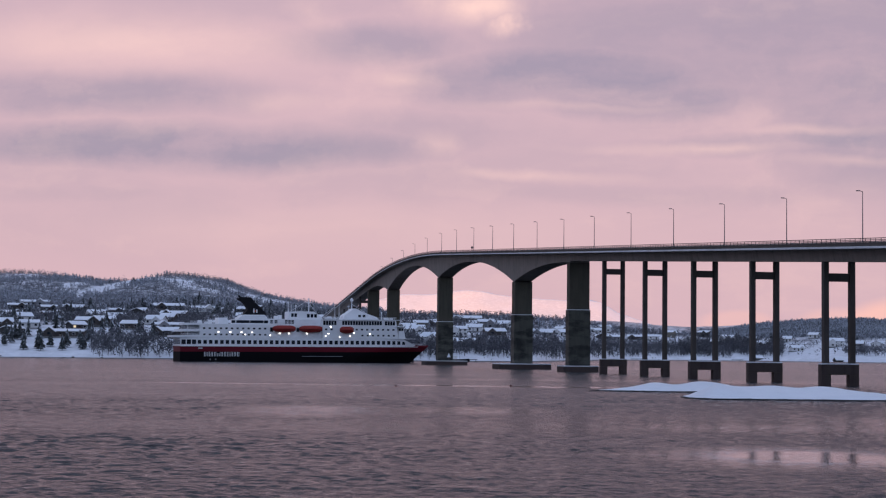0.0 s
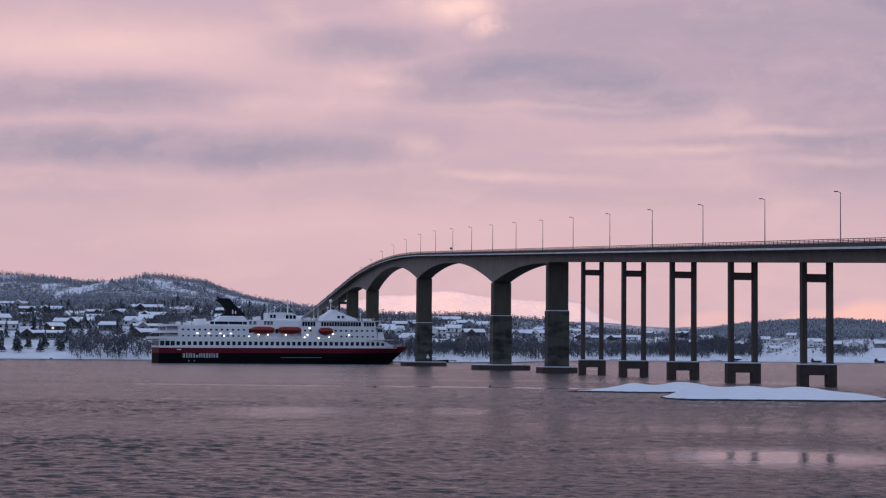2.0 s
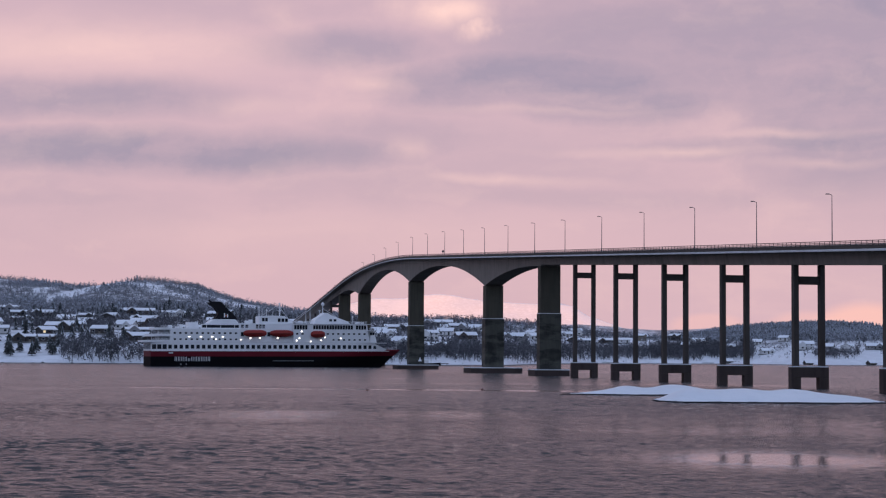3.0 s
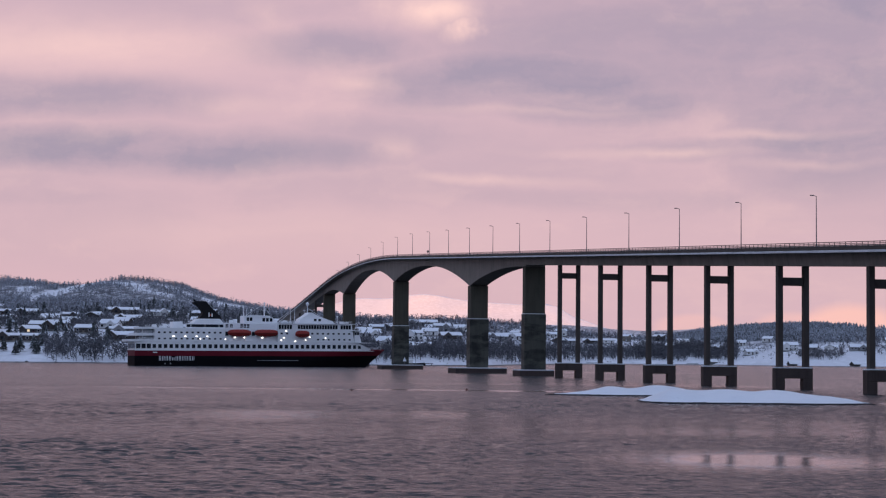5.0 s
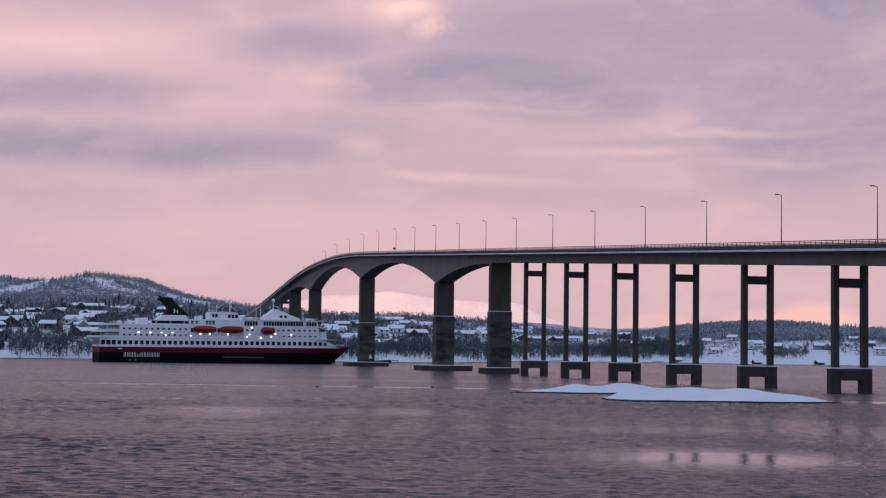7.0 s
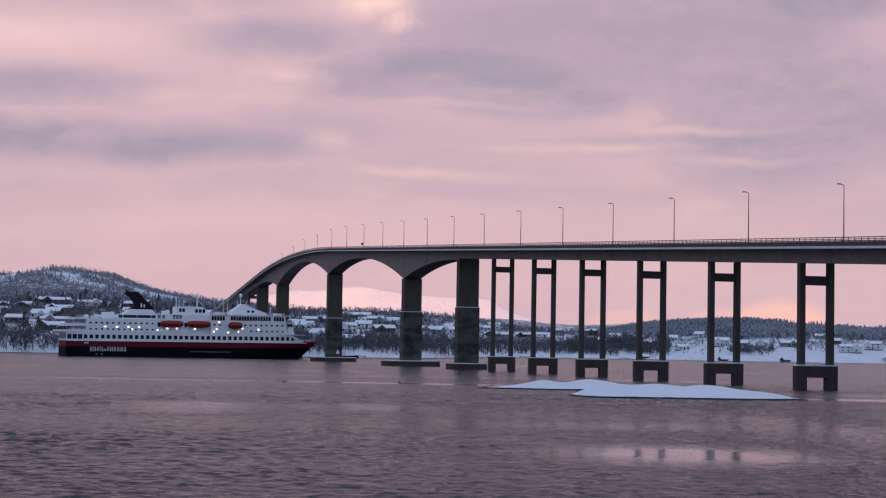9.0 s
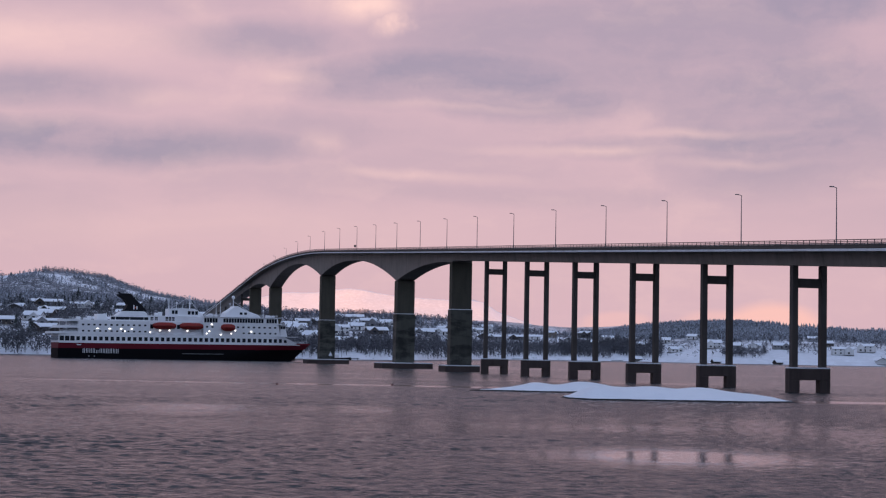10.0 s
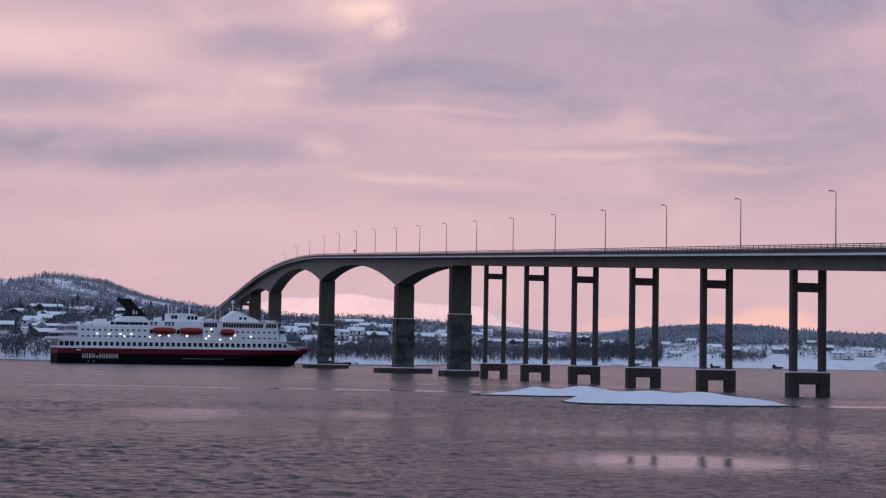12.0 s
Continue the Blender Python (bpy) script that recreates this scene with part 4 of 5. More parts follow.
for s0, s1, z, y in ((4.0, 21.0, 15.86, -8.25), (2.6, 8.0, 12.95, -8.2), (0.6, 8.0, 10.55, -8.3), (38, 61, 15.91, -6.1), (61.2, 94.0, 18.11, -8.3), (38, 61, 10.0, -8.3), (61.0, 70.0, 18.11, -5.3), (98.0, 108.0, 6.9, -2.0), (95.0, 98.4, 15.31, -8.4)):
    deck_rail(s0, s1, z, y)
# white life raft drums and ventilators on the upper decks, gear on the foredeck
for s, y, z in ((63.0, -7.3, 18.5), (64.8, -7.3, 18.5), (66.6, -7.3, 18.5), (11.0, -6.4, 16.25), (90.5, -6.8, 18.5), (92.2, -6.8, 18.5)):
    bm = fresh()
    rod(bm, (s - 0.7, y, z), (s + 0.7, y, z), 0.38, 0.38, 10)
    part("life_raft_drum", bm, SHIP_WHITE, ship)
for s, y, z, h_ in ((10.0, 2.0, 15.86, 1.4), (13.5, -3.0, 15.86, 1.6), (42.0, -2.0, 18.11, 1.2), (44.5, 1.0, 18.11, 1.7), (65.5, -2.5, 18.11, 1.3), (92.0, 0.0, 18.11, 1.0)):
    bm = fresh()
    box(bm, s - 0.8, s + 0.8, y - 0.8, y + 0.8, z, z + h_)
    part("ventilator", bm, SHIP_WHITE, ship, bevel=0.15)
for s, y in ((105.0, -1.5), (105.0, 1.5), (107.4, 0.0)):
    bm = fresh()
    rod(bm, (s, y - 0.7, 7.3), (s, y + 0.7, 7.3), 0.5, 0.5, 10)
    box(bm, s - 0.4, s + 0.4, y - 0.5, y + 0.5, 6.4, 7.0)
    part("windlass", bm, SHIP_GREY, ship, "grey windlass on the foredeck")
for s in (12.6, 14.9):
    bm = fresh()
    rod(bm, (s, -half(s, 0.9) - 0.06, 0.9), (s, -half(s, 0.9) + 0.2, 0.9), 0.3, 0.3, 10)
    part("hull_outlet", bm, SHIP_GREY, ship, "pale grey outlet low on the hull")
# deck lamps, switched on: long ones under the deck edge and round floods
for s, z, y, w_ in ((15.9, 12.3, -8.45, 0.55), (20.9, 12.3, -8.45, 0.55), (25.7, 12.3, -8.45, 0.5), (30.2, 12.3, -8.45, 0.45), (27.3, 11.3, -8.45, 0.3), (38.1, 11.1, -8.2, 0.33), (42.7, 11.9, -6.4, 0.5), (46.8, 11.9, -6.4, 0.3), (54.6, 11.9, -6.4, 0.35), (62.4, 10.9, -8.35, 0.3), (63.6, 11.9, -8.35, 0.45), (64.6, 14.8, -8.35, 0.4), (68.6, 10.5, -8.5, 0.3), (73.2, 11.0, -8.35, 0.25), (75.0, 12.3, -8.35, 0.3), (82.1, 11.9, -8.35, 0.3)):
    bm = fresh()
    ball(bm, (s, y, z), w_, 0.12, 0.17 if w_ > 0.4 else 0.28, 8)
    part("deck_lamp", bm, LAMP, ship, "lit white deck lamp")

# ---- small things on the water and the bridge ----
BUOY = painted("dark_red_buoy_plastic", (0.12, 0.02, 0.02), 0.5, 0.2, 3.0)
for x, y in ((-6.7, 256.0), (10.2, 266.0)):
    b_ = thing("buoy", pose(x, y, 0), label="small dark red mooring buoy afloat", category="buoy", group="buoys")
    bm = fresh()
    ball(bm, (0, 0, 0.08), 0.18, 0.18, 0.17, 12)
    part("float", bm, BUOY, b_)
    bm = fresh()
    rod(bm, (0, 0, 0.22), (0, 0, 0.34), 0.03)
    part("eye", bm, STEEL, b_)
x, y = bridge_point(181.2, -4.85)
sg = thing("road_sign", pose(x, y, deck(181.2) - 0.2, 0, 0, HEADING), label="small dark road sign seen from behind on the bridge", category="sign")
bm = fresh()
rod(bm, (0, 0, 0), (0, 0, 2.6), 0.05)
part("post", bm, STEEL, sg)
bm = fresh()
rod(bm, (-0.06, 0, 2.2), (-0.03, 0, 2.2), 0.45, 0.45, 16)
part("plate", bm, RAIL, sg)

# a fishing boat moored off the far shore
fb = thing("fishing_boat", pose(965 * math.sin(radians(0.52)), 965 * math.cos(radians(0.52)), 0, 0, 0, 6), label="small dark fishing boat with a white wheelhouse moored at the shore", category="boat")
bm = fresh()
rows = []
for i in range(9):
    t = i / 8
    k = 1 - max(0.0, t - 0.55) ** 2 / 0.21
    rows.append([bm.verts.new((-5.5 + 11 * t, a * max(k, 0.03), b + 0.5 * t * t * (b > 0))) for a, b in ((0, -0.5), (1.3, 0.0), (1.7, 1.1), (-1.7, 1.1), (-1.3, 0.0))])
for a, b in zip(rows, rows[1:]):
    for i in range(5):
        bm.faces.new((a[i], a[(i + 1) % 5], b[(i + 1) % 5], b[i]))
bm.faces.new(rows[0][::-1])
bm.faces.new(rows[-1])
part("hull", bm, HULL_BLACK, fb)
bm = fresh()
box(bm, -3.6, -1.0, -1.1, 1.1, 1.1, 3.1)
part("wheelhouse", bm, SHIP_WHITE, fb, "white wheelhouse", bevel=0.08)
bm = fresh()
rod(bm, (0.4, 0, 1.1), (0.4, 0, 5.2), 0.08)
part("mast", bm, STEEL, fb)

VILLAGE = {}                    # houses of each district: azimuth, distance, width
VILLAGE["west shore"] = [(-13.61, 1024, 8.5), (-13.10, 1060, 8.1), (-12.09, 1016, 22.0), (-11.22, 1064, 12.9), (-13.49, 1336, 11.0), (-12.98, 1376, 19.3), (-12.52, 1328, 11.0), (-11.76, 1336, 14.4), (-13.66, 1284, 14.7), (-12.41, 1284, 13.9), (-11.02, 1292, 12.3), (-10.44, 1312, 10.8)]
VILLAGE["west slope"] = [(-8.82, 1332, 21.2), (-7.74, 1320, 16.0), (-8.61, 1248, 16.7), (-8.80, 1064, 15.6), (-8.89, 1028, 14.4), (-6.94, 1116, 15.6), (-6.84, 1064, 9.5), (-6.31, 1060, 8.1), (-7.40, 1052, 7.4), (-7.84, 1048, 5.3), (-8.40, 1024, 6.5), (-9.68, 1300, 10.8), (-9.93, 1052, 8.7)]
VILLAGE["middle slope"] = [(-0.72, 1280, 9.8), (-0.95, 1176, 11.2), (-0.49, 1092, 11.8), (0.62, 1072, 17.0), (-1.21, 1240, 11.8), (0.65, 1452, 26.0), (1.34, 1356, 19.0), (2.07, 1364, 11.3), (1.65, 1212, 12.3), (3.21, 1336, 14.4), (3.83, 1388, 13.2), (1.01, 1240, 9.5), (4.91, 1716, 12.0)]
VILLAGE["east slope"] = [(5.04, 1620, 13.4), (5.46, 1708, 16.3), (6.18, 1736, 18.8), (6.72, 1752, 15.6), (7.88, 1760, 12.3), (7.27, 1808, 9.2)]
VILLAGE["east shore"] = [(10.17, 1712, 13.1), (11.25, 1616, 15.4), (12.44, 1616, 19.5), (13.15, 1616, 11.3), (13.68, 1620, 15.5), (14.56, 1612, 19.5), (15.57, 1736, 14.4), (15.96, 1644, 13.6), (16.45, 1580, 21.1), (17.19, 1612, 17.4), (11.78, 1736, 11.0), (10.94, 1728, 9.9), (17.65, 1532, 10.7)]
VILLAGE["boathouses"] = [(10.05, 1596, 8.1), (12.52, 1488, 7.6), (14.46, 1492, 8.5)]

# ---- village on the far shore ----
WALLS = [painted("white_boarding", (0.62, 0.62, 0.62), 0.7), painted("dark_red_boarding", (0.075, 0.03, 0.028), 0.75), painted("brown_boarding", (0.05, 0.041, 0.038), 0.8),
         painted("grey_boarding", (0.22, 0.22, 0.23), 0.75), painted("ochre_boarding", (0.15, 0.13, 0.105), 0.75), painted("dark_tarred_boarding", (0.045, 0.042, 0.042), 0.85)]
WALL_WORDS = ["white", "dark red", "brown", "grey", "ochre", "dark tarred"]
TRIM = painted("white_trim", (0.7, 0.7, 0.7), 0.6)
PLASTER = concrete("grey_foundation", (0.25, 0.25, 0.25), 0.4)


def house(x, y, yaw, wide, deep, eave, ridge, tone, lit=False, plain=False):
    """A boarded timber house: foundation, walls with gables, roof, snow on it, windows, door and chimney."""
    xs = np.array([x, x + 3, x - 3, x, x])
    z0 = float(np.min(land(xs, np.array([y, y, y, y + 3, y - 3]))))
    kind_ = "boathouse" if plain else "house"
    ob = thing(kind_, pose(x, y, z0, 0, 0, yaw), label=("small dark boathouse with a snowy roof by the water" if plain else WALL_WORDS[tone] + " timber house with thick snow on its gable roof"), category=kind_, group="boathouses" if plain else "houses on the far shore")
    a, b = wide / 2, deep / 2
    bm = fresh()
    box(bm, -a - 0.05, a + 0.05, -b - 0.05, b + 0.05, -3.0, 0.6)
    part("foundation", bm, PLASTER, ob)
    bm = fresh()
    pts = [(-b, 0.6), (b, 0.6), (b, eave), (0, ridge), (-b, eave)]
    va = [bm.verts.new((-a, p, q)) for p, q in pts]
    vb = [bm.verts.new((a, p, q)) for p, q in pts]
    bm.faces.new(va)
    bm.faces.new(vb[::-1])
    for i in range(5):
        j = (i + 1) % 5
        bm.faces.new((va[j], va[i], vb[i], vb[j]))
    part("wall", bm, WALLS[tone], ob)
    slope = (ridge - eave) / b
    for nm, mat, lo, th, over in (("roof", WALLS[5], 0.02, 0.2, 0.55), ("roof_snow", SNOW, 0.24, 0.38, 0.5)):
        bm = fresh()
        e = b + over
        drop = eave - over * slope
        pts = [(-e, drop + lo), (0, ridge + lo), (e, drop + lo), (e, drop + lo + th), (0, ridge + lo + th * 1.1), (-e, drop + lo + th)]
        va = [bm.verts.new((-a - over, p, q)) for p, q in pts]
        vb = [bm.verts.new((a + over, p, q)) for p, q in pts]
        for i in range(6):
            j = (i + 1) % 6
            bm.faces.new((va[i], va[j], vb[j], vb[i]))
        for v in (va, vb):
            bm.faces.new((v[0], v[1], v[4], v[5]))
            bm.faces.new((v[1], v[2], v[3], v[4]))
        part(nm, bm, mat, ob, "thick snow on the roof" if nm == "roof_snow" else "")
    if plain:
        bm = fresh()
        box(bm, -0.9, 0.9, -b - 0.06, -b - 0.01, 0.3, 2.3)
        part("door", bm, WALLS[2], ob)
        return ob
    if wide > 11:
        # a cross wing with its own gable towards the water
        c, ww, out_ = a * 0.45 * (1 if int(x) % 2 else -1), min(3.2, wide * 0.2), 2.2
        bm = fresh()
        pts = [(c - ww, 0.6), (c + ww, 0.6), (c + ww, eave), (c, eave + ww * 0.75), (c - ww, eave)]
        prism(bm, pts, -b - out_, -b + 3.0)
        wing = part("wing", bm, WALLS[tone], ob)
        for sgn in (-1, 1):
            bm = fresh()
            e_ = ww + 0.45
            q = [(c, eave + ww * 0.75 + 0.03), (c + sgn * e_, eave - 0.45 * 0.75 + 0.03), (c + sgn * e_, eave - 0.45 * 0.75 + 0.45), (c, eave + ww * 0.75 + 0.5)]
            prism(bm, q, -b - out_ - 0.45, -b + 3.0)
            part("wing_snow", bm, SNOW, wing, "snow on the wing's roof")
        bm = fresh()
        box(bm, c - 0.9, c + 0.9, -b - out_ - 0.08, -b - out_ - 0.01, 1.6, 2.9)
        part("window", bm, GLASS, wing)
        bm = fresh()
        box(bm, c - ww, c + ww, -b - out_ - 1.5, -b - out_ - 0.05, 0.3, 0.55)
        part("veranda", bm, WALLS[3], wing)
    rows = [1.6] if eave < 4.2 else [1.5, 4.2]
    count = max(2, int(wide // (3.0 + (int(y) % 4) * 0.5)))
    for row, z in enumerate(rows):
        for i in range(count):
            c = -a + wide * (i + 0.5) / count
            is_door = row == 0 and i == count // 2
            w_, h_, zz_ = (0.5, 2.1, 0.7) if is_door else (0.7, 1.25, z)
            bm = fresh()
            box(bm, c - w_ - 0.12, c + w_ + 0.12, -b - 0.07, -b - 0.01, zz_ - 0.1, zz_ + h_ + 0.12)
            fr = part("door" if is_door else "window", bm, WALLS[(tone + 2) % 6] if is_door else TRIM, ob)
            bm = fresh()
            box(bm, c - w_, c + w_, -b - 0.085, -b - 0.072, zz_ + (1.2 if is_door else 0), zz_ + h_)
            part("pane", bm, WARM if lit and i == 0 and row == 0 else GLASS, fr)
    bm = fresh()
    box(bm, a * 0.3 - 0.35, a * 0.3 + 0.35, -0.35, 0.35, ridge - 0.5, ridge + 1.2)
    part("chimney", bm, PLASTER, ob)
    return ob


rng = random.Random(5)
SITES = []
for district, spots in VILLAGE.items():
    for az_, r_, wd in spots:
        x, y = r_ * math.sin(radians(az_)), r_ * math.cos(radians(az_))
        SITES.append((x, y, wd))
        tall = 2 if "east" in district and rng.random() < 0.3 else 1
        if district == "boathouses":
            house(x, y, 20 + rng.uniform(-15, 15), 6.5, wd * 0.6, 2.0, 3.9, 2, plain=True)
            continue
        tone = rng.choice([0, 0, 0, 0, 0, 3, 3, 2, 4]) if "east" in district or "middle" in district else rng.choice([0, 2, 2, 3, 5, 5, 5, 1])
        eave = 5.4 if tall == 2 else 3.3
        deep = rng.uniform(7.5, 10)
        wd = max(wd * rng.uniform(0.95, 1.25), 11.0) if "east" not in district else max(wd * rng.uniform(0.7, 0.9), 9.0)
        house(x, y, -az_ + rng.choice([rng.uniform(-22, 22), rng.uniform(-22, 22), rng.uniform(-22, 22), 80 + rng.uniform(-25, 25)] if wd < 13 else [rng.uniform(-18, 18)]), wd, deep, eave, eave + (rng.uniform(1.0, 1.7) if "west" in district else rng.uniform(1.5, 2.6)), tone, lit=rng.random() < 0.12)

# more houses, scattered between the others
for az0, az1, d0, d1, cnt in ((-15.0, -9.0, 110, 420, 11), (-9.0, -3.5, 150, 420, 6), (-2.0, 5.5, 100, 380, 9), (6.0, 10.0, 130, 330, 5)):
    tries = 0
    while cnt and tries < 200:
        tries += 1
        az_ = rng.uniform(az0, az1)
        r_ = float(np.interp(az_, SHORE_AZ, SHORE_R)) + rng.uniform(d0, d1)
        x, y = r_ * math.sin(radians(az_)), r_ * math.cos(radians(az_))
        bx, by = (x - BX) * UX + (y - BY) * UY, abs((x - BX) * UY - (y - BY) * UX)
        if by < 16 or any(math.hypot(x - hx, y - hy) < 17 for hx, hy, hw in SITES):
            continue
        wd = rng.uniform(9, 14)
        SITES.append((x, y, wd))
        eave = rng.choice([3.2, 3.4, 5.2])
        house(x, y, -az_ + rng.uniform(-40, 40), wd, rng.uniform(7.5, 9.5), eave, eave + rng.uniform(1.4, 2.4), rng.choice([0, 2, 2, 3, 5, 5]), lit=rng.random() < 0.08)
        cnt -= 1

# ---- jetties and skiffs by the water ----
for az_, r_, ln in ((6.3, 1480, 14.0), (0.75, 968, 12.0), (9.4, 1545, 10.0)):
    x, y = r_ * math.sin(radians(az_)), r_ * math.cos(radians(az_))
    j_ = thing("jetty", pose(x, y, 0, 0, 0, rng.uniform(-10, 10)), label="low dark timber jetty at the shore", category="jetty", group="jetties")
    bm = fresh()
    box(bm, -ln / 2, ln / 2, -1.2, 1.2, 0.9, 1.25)
    part("planking", bm, WALLS[5], j_)
    for i in range(4):
        bm = fresh()
        rod(bm, (-ln / 2 + 0.8 + i * (ln - 1.6) / 3, 0, -3.0), (-ln / 2 + 0.8 + i * (ln - 1.6) / 3, 0, 0.9), 0.2)
        part("pile", bm, BARK, j_)

# ---- woods ----


def tri_mesh(name, co, faces, mat):
    me = bpy.data.meshes.new(name)
    me.vertices.add(len(co))
    me.vertices.foreach_set("co", np.asarray(co, np.float32).ravel())
    me.loops.add(len(faces) * 3)
    me.loops.foreach_set("vertex_index", np.asarray(faces, np.int32).ravel())
    me.polygons.add(len(faces))
    me.polygons.foreach_set("loop_start", np.arange(0, len(faces) * 3, 3, dtype=np.int32))
    me.polygons.foreach_set("loop_total", np.full(len(faces), 3, np.int32))
    me.update(calc_edges=True)
    me.materials.append(mat)
    return me


def spruce_shape(seed, tiers=5, arms=7):
    """A ragged spruce one unit tall: tiers of drooping branch fans."""
    g = np.random.RandomState(seed)
    co, fa = [], []
    for t in range(tiers):
        z = 0.10 + 0.82 * t / tiers
        rad = 0.20 * (1 - t / tiers) ** 0.85 + 0.015
        for a in range(arms):
            ang = 6.2832 * (a + g.rand() * 0.8) / arms
            rr = rad * (0.55 + 0.75 * g.rand())
            wd = 0.42 + 0.2 * g.rand()
            i = len(co)
            co += [(0, 0, z + 0.19 + 0.03 * g.rand()), (rr * math.cos(ang - wd), rr * math.sin(ang - wd), z + 0.02 * g.randn()), (rr * 1.25 * math.cos(ang), rr * 1.25 * math.sin(ang), z - 0.035), (rr * math.cos(ang + wd), rr * math.sin(ang + wd), z + 0.02 * g.randn())]
            fa += [(i, i + 1, i + 2), (i, i + 2, i + 3)]
    return np.array(co), np.array(fa)


def birch_shape(seed, limbs=7, tufts=26, fat=1.0):
    """A bare birch one unit tall: a trunk, limbs and many fine twig blades."""
    g = np.random.RandomState(seed)
    co, fa = [], []

    def blade(p, q, w0, w1):
        p, q = np.array(p), np.array(q)
        side = np.cross(q - p, g.randn(3))
        side = side / (np.linalg.norm(side) + 1e-9)
        i = len(co)
        co.extend([p - side * w0, p + side * w0, q + side * w1, q - side * w1])
        fa.extend([(i, i + 1, i + 2), (i, i + 2, i + 3)])
    blade((0, 0, 0), (0.01, 0.0, 0.8), 0.016, 0.006)
    blade((0, 0, 0), (0.01, 0.0, 0.8), 0.016, 0.006)
    for k in range(limbs):
        z = 0.08 + 0.62 * g.rand()
        ang = 6.2832 * g.rand()
        ln = 0.16 + 0.2 * g.rand()
        tip = np.array((math.cos(ang) * ln, math.sin(ang) * ln, z + ln * (0.8 + 0.7 * g.rand())))
        blade((0, 0, z), tip, 0.008, 0.003)
        for q in range(tufts // limbs + 2):
            t = 0.3 + 0.7 * g.rand()
            p = np.array((0, 0, z)) * (1 - t) + tip * t
            q_ = p + g.randn(3) * (0.07, 0.07, 0.06) + (0, 0, 0.07)
            blade(p, q_, 0.010 * fat, 0.016 * fat)
            blade(p, p + g.randn(3) * (0.08, 0.08, 0.05), 0.007 * fat, 0.012 * fat)
    return np.array(co), np.array(fa)


SPRUCES = [spruce_shape(k) for k in range(6)]
BIRCHES = [birch_shape(40 + k, 5, 0, 1.9) for k in range(6)]
FAR_BIRCHES = [birch_shape(60 + k, 3, 0, 3.2) for k in range(6)]


def wood(label, shapes, mat, x, y, tall, seed, squat=1.0):
    """Many trees in one mesh, each turned and scaled by chance."""
    g = np.random.RandomState(seed)
    z = land(x, y)
    keep = z > 0.6
    for hx, hy, hw in SITES:
        d2 = np.abs(np.arctan2(x, y) - math.atan2(hx, hy)) * np.hypot(hx, hy)
        gap = math.hypot(hx, hy) - np.hypot(x, y)
        keep &= ~((np.hypot(x - hx, y - hy) < hw * 0.62 + 1.5) | ((d2 < hw * 0.42) & (gap > 0) & (gap < 28 + 20 * g.rand(len(x)))))
    x, y, z, tall = x[keep], y[keep], z[keep], tall[keep]
    cos_, fas, base = [], [], 0
    which = g.randint(0, len(shapes), len(x))
    turn = g.rand(len(x)) * 6.2832
    fat = squat * (0.8 + 0.5 * g.rand(len(x)))
    for k, (co, fa) in enumerate(shapes):
        sel = np.nonzero(which == k)[0]
        if not len(sel):
            continue
        c, s_ = np.cos(turn[sel])[:, None], np.sin(turn[sel])[:, None]
        h = tall[sel][:, None]
        w_ = h * fat[sel][:, None]
        px = (co[:, 0][None] * c - co[:, 1][None] * s_) * w_ + x[sel][:, None]
        py = (co[:, 0][None] * s_ + co[:, 1][None] * c) * w_ + y[sel][:, None]
        pz = co[:, 2][None] * h + z[sel][:, None] - 0.3
        cos_.append(np.stack([px, py, pz], -1).reshape(-1, 3))
        fas.append((fa[None] + (np.arange(len(sel)) * len(co))[:, None, None] + base).reshape(-1, 3))
        base += len(sel) * len(co)
    ob = new("woods", tri_mesh("woods", np.concatenate(cos_), np.concatenate(fas), mat))
    return tagged(ob, label, "woods", kind="stuff")


def scatter(count, az0, az1, d0, d1, seed, clump=0.0, size=90.0):
    """Spots between two azimuths and two distances behind the shore; clump drops those outside noisy patches."""
    g = np.random.RandomState(seed)
    az = g.uniform(az0, az1, count)
    s = np.interp(az, SHORE_AZ, SHORE_R)
    r = s + d0 + (d1 - d0) * g.rand(count)
    x, y = r * np.sin(np.radians(az)), r * np.cos(np.radians(az))
    keep = wobble(x, y, size, seed % 7 + 30) + 0.35 * wobble(x, y, size / 4, seed % 5 + 50) > clump
    return x[keep], y[keep], g


def plant(label, shapes, mat, count, az0, az1, d0, d1, lo, hi, seed, clump=-9.0, size=90.0, squat=1.0, open_=False):
    x, y, g = scatter(count, az0, az1, d0, d1, seed, clump, size)
    if open_:
        keep = glades(x, y) < g.rand(len(x)) + 0.02
        x, y = x[keep], y[keep]
    return wood(label, shapes, mat, x, y, g.uniform(lo, hi, len(x)), seed + 1, squat)


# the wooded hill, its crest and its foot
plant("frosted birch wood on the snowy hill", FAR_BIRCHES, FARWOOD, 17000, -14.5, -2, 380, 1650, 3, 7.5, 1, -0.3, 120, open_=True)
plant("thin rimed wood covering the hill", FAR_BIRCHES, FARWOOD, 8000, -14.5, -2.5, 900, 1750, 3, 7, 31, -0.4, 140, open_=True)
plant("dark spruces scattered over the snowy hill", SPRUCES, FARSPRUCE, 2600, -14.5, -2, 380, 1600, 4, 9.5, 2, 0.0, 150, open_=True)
plant("dense low birch wood between the houses", BIRCHES, BIRCH, 3600, -16, -1.5, 100, 430, 4, 8, 3, -0.22, 60)
plant("dark spruces between the houses", SPRUCES, SPRUCE, 420, -16, -1.5, 60, 430, 5, 12, 4, 0.0, 60)
plant("grey birch thicket along the shore", BIRCHES, BIRCH, 1100, -11.2, -3, 9, 80, 4, 9, 5, -0.15, 40)
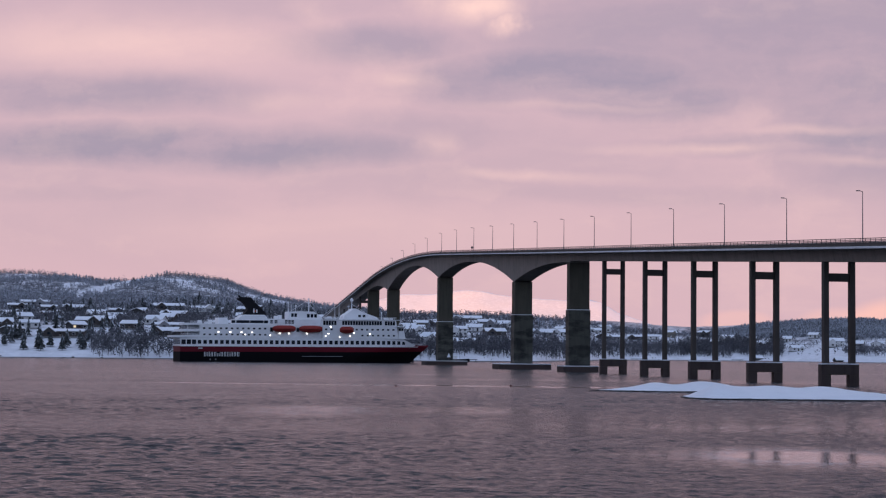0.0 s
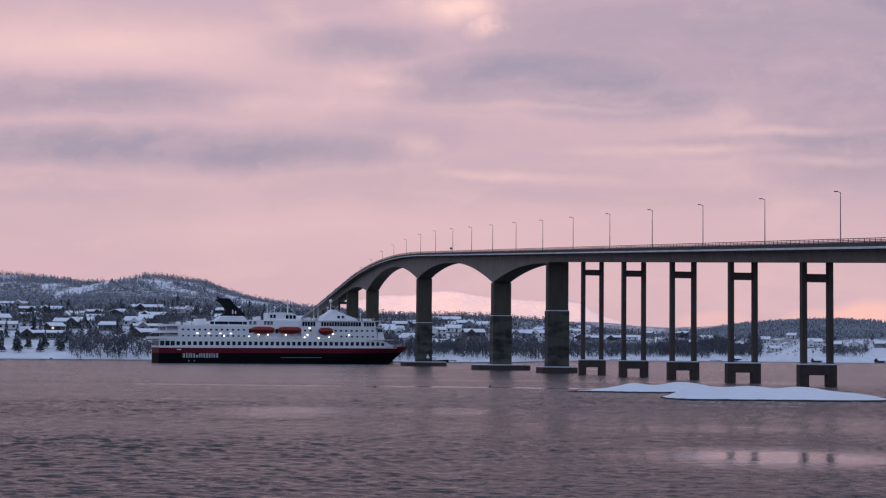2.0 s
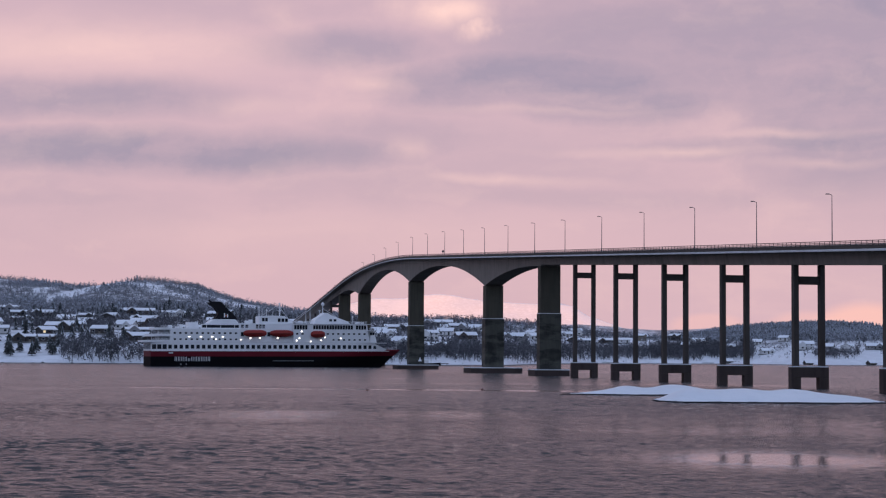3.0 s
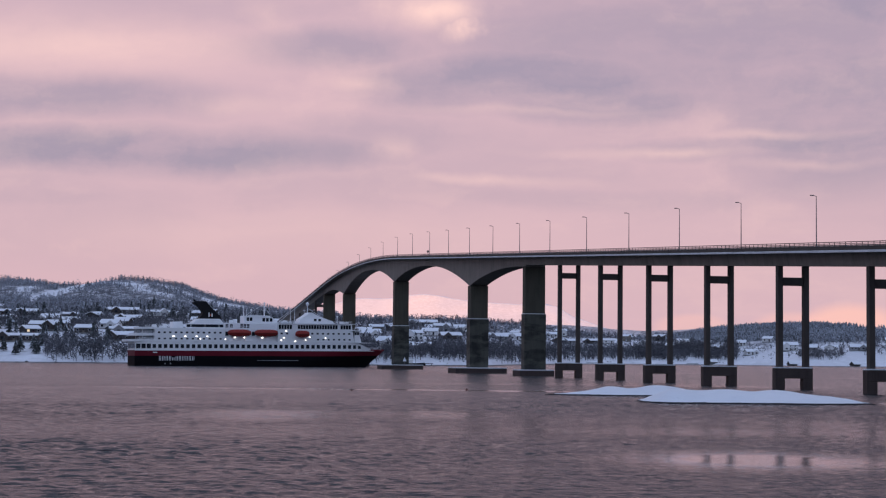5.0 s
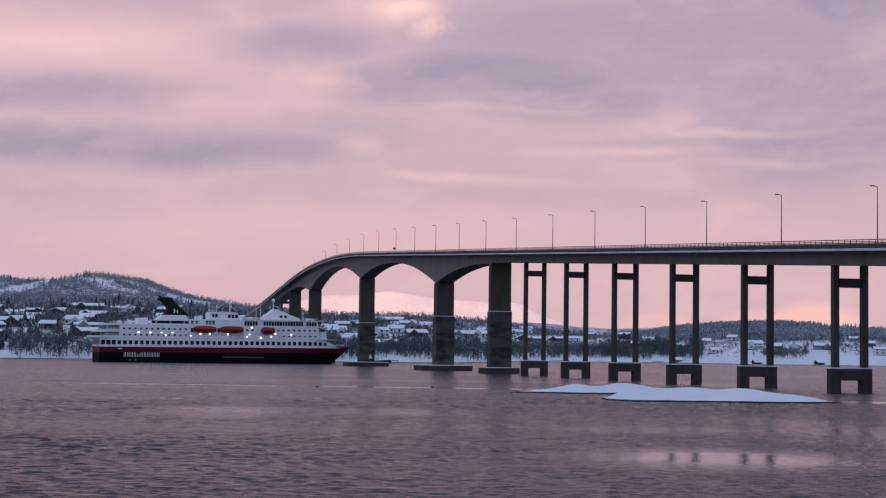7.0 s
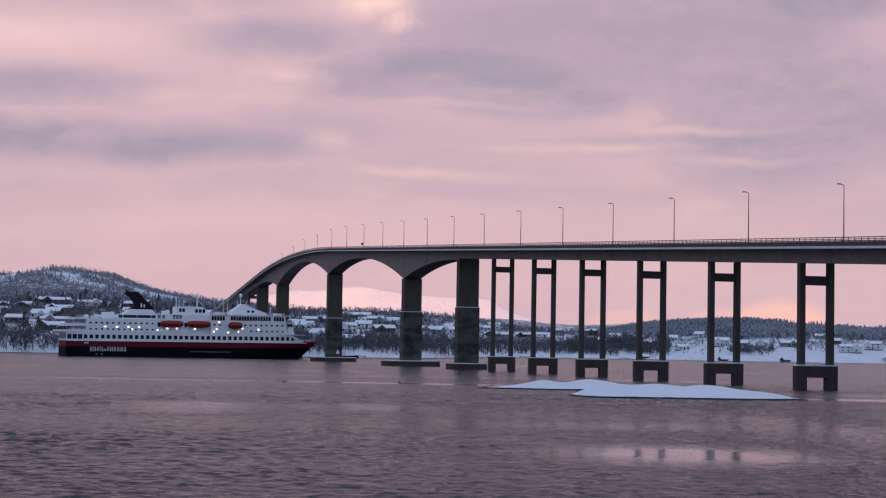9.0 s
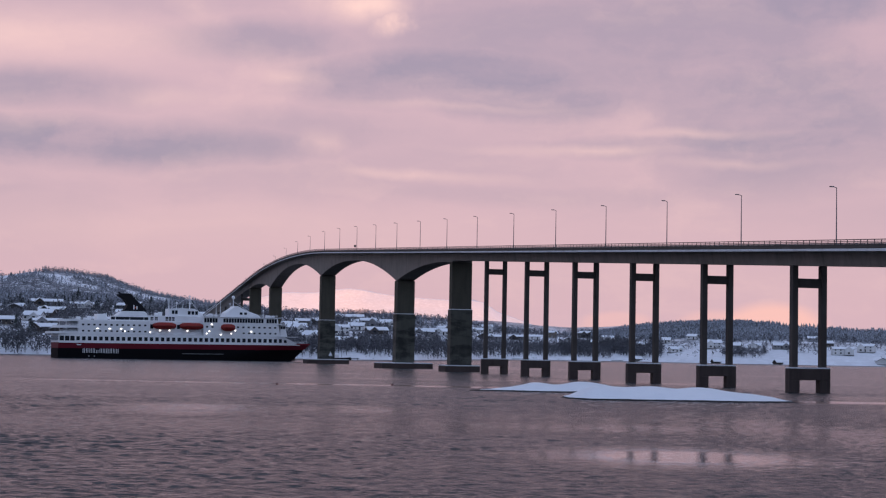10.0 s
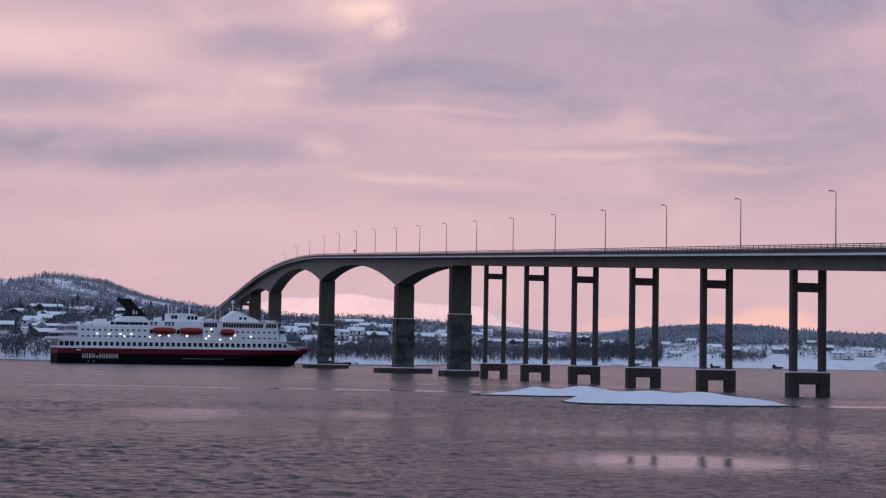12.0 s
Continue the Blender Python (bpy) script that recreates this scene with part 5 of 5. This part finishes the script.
plant("dark belt of wood at the hill's foot", SPRUCES, SPRUCE, 420, -12.5, -2.5, 330, 500, 4, 8, 21, -0.1, 90)
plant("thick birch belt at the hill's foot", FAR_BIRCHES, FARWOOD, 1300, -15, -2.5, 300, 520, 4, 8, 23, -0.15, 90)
# the middle slope
plant("dark birch thicket on the bank", BIRCHES, BIRCH, 3500, -2.5, 9.2, 5, 115, 3.5, 9, 6, -0.3, 50)
plant("birch wood between the houses", BIRCHES, BIRCH, 2600, -2.5, 9.5, 110, 650, 4, 8, 7, -0.15, 80)
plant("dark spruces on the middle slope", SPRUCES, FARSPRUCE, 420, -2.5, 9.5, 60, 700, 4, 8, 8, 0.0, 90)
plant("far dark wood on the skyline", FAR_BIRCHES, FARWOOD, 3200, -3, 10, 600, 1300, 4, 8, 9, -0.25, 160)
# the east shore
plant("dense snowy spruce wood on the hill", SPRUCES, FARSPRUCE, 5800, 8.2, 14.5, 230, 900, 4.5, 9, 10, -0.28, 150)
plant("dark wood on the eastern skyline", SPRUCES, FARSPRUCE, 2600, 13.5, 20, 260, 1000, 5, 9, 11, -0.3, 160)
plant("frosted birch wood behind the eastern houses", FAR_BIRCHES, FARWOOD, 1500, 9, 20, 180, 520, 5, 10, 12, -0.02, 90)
plant("garden bushes between the eastern houses", BIRCHES, BIRCH, 1000, 9.5, 20, 80, 330, 3, 7, 25, 0.05, 35, 1.5)
plant("low bushes on the snowfield", BIRCHES, BIRCH, 170, 9.5, 20, 30, 180, 2, 5, 13, 0.12, 60, 1.6)
plant("leafless garden bushes on the snowfield", BIRCHES, BIRCH, 130, 12.7, 14.1, 40, 95, 4, 8, 33, -0.1, 40, 1.5)
plant("grey birch thicket by the boathouses", BIRCHES, BIRCH, 900, 7.6, 10.8, 16, 130, 8, 13, 14, -0.3, 50)

# single trees standing out near the water


def tree(kind_, shape, seed, tall):
    g = random.Random(seed)
    label = {"spruce": "dark spruce tree dusted with snow near the shore", "birch": "bare frosted birch tree near the shore"}[kind_]
    ob = thing(kind_ + "_tree", label=label, category="tree", group=kind_ + " trees by the shore")
    bm = fresh()
    rod(bm, (0, 0, -0.5), (0.1, 0, tall * 0.9), tall * 0.022, tall * 0.004, 6)
    part("trunk", bm, BARK, ob)
    co, fa = shape
    me = tri_mesh("crown", co * np.array((tall * 1.05, tall * 1.05, tall)), fa, SPRUCE if kind_ == "spruce" else BIRCH)
    o = new("crown", me)
    o.parent = ob
    return ob


models = [tree("spruce", spruce_shape(70 + k, 9, 11), k, 7.0 + 1.5 * k) for k in range(3)] + [tree("birch", birch_shape(80 + k, 10, 70), k, 7.0 + 1.2 * k) for k in range(3)]
used = set()
spots = []
for az0, az1, d0, d1, cnt, kinds in ((-14, -11.3, 28, 85, 16, (0, 1, 2)), (-11, -4, 18, 60, 22, (0, 3, 4, 5, 2)), (-1.5, 3.2, 10, 40, 16, (3, 4, 5, 1)), (9.5, 17.5, 60, 240, 20, (3, 4, 0, 5))):
    for _ in range(cnt):
        az_ = rng.uniform(az0, az1)
        r_ = float(np.interp(az_, SHORE_AZ, SHORE_R)) + rng.uniform(d0, d1)
        spots.append((r_ * math.sin(radians(az_)), r_ * math.cos(radians(az_)), rng.choice(kinds)))
for x, y, k in spots:
    z = float(land(x, y))
    if z < 0.7 or any(math.hypot(x - hx, y - hy) < hw * 0.6 + 2 for hx, hy, hw in SITES):
        continue
    m_ = pose(x, y, z, 0, 0, rng.uniform(0, 360))
    if k not in used:
        used.add(k)
        models[k].matrix_basis = m_
    else:
        copy_thing(models[k], m_)

# stones along the waterline, past counting
g_ = np.random.RandomState(77)
bm = fresh()
for _ in range(170):
    az_ = g_.uniform(-15, 19)
    r_ = float(np.interp(az_, SHORE_AZ, SHORE_R)) + g_.uniform(-14, 16)
    x, y = r_ * math.sin(radians(az_)), r_ * math.cos(radians(az_))
    z = float(land(x, y))
    if -0.6 < z < 2.5:
        q = g_.uniform(0.25, 0.8)
        m3 = bmesh.ops.create_icosphere(bm, subdivisions=1, radius=q)
        for v in m3["verts"]:
            v.co = Vector((v.co.x * g_.uniform(0.8, 1.6) + x, v.co.y * 1.1 + y, v.co.z * 0.6 + z))
tagged(part("shore_stones", bm, ROCK), "dark stones along the snowy waterline", "stones", kind="stuff")
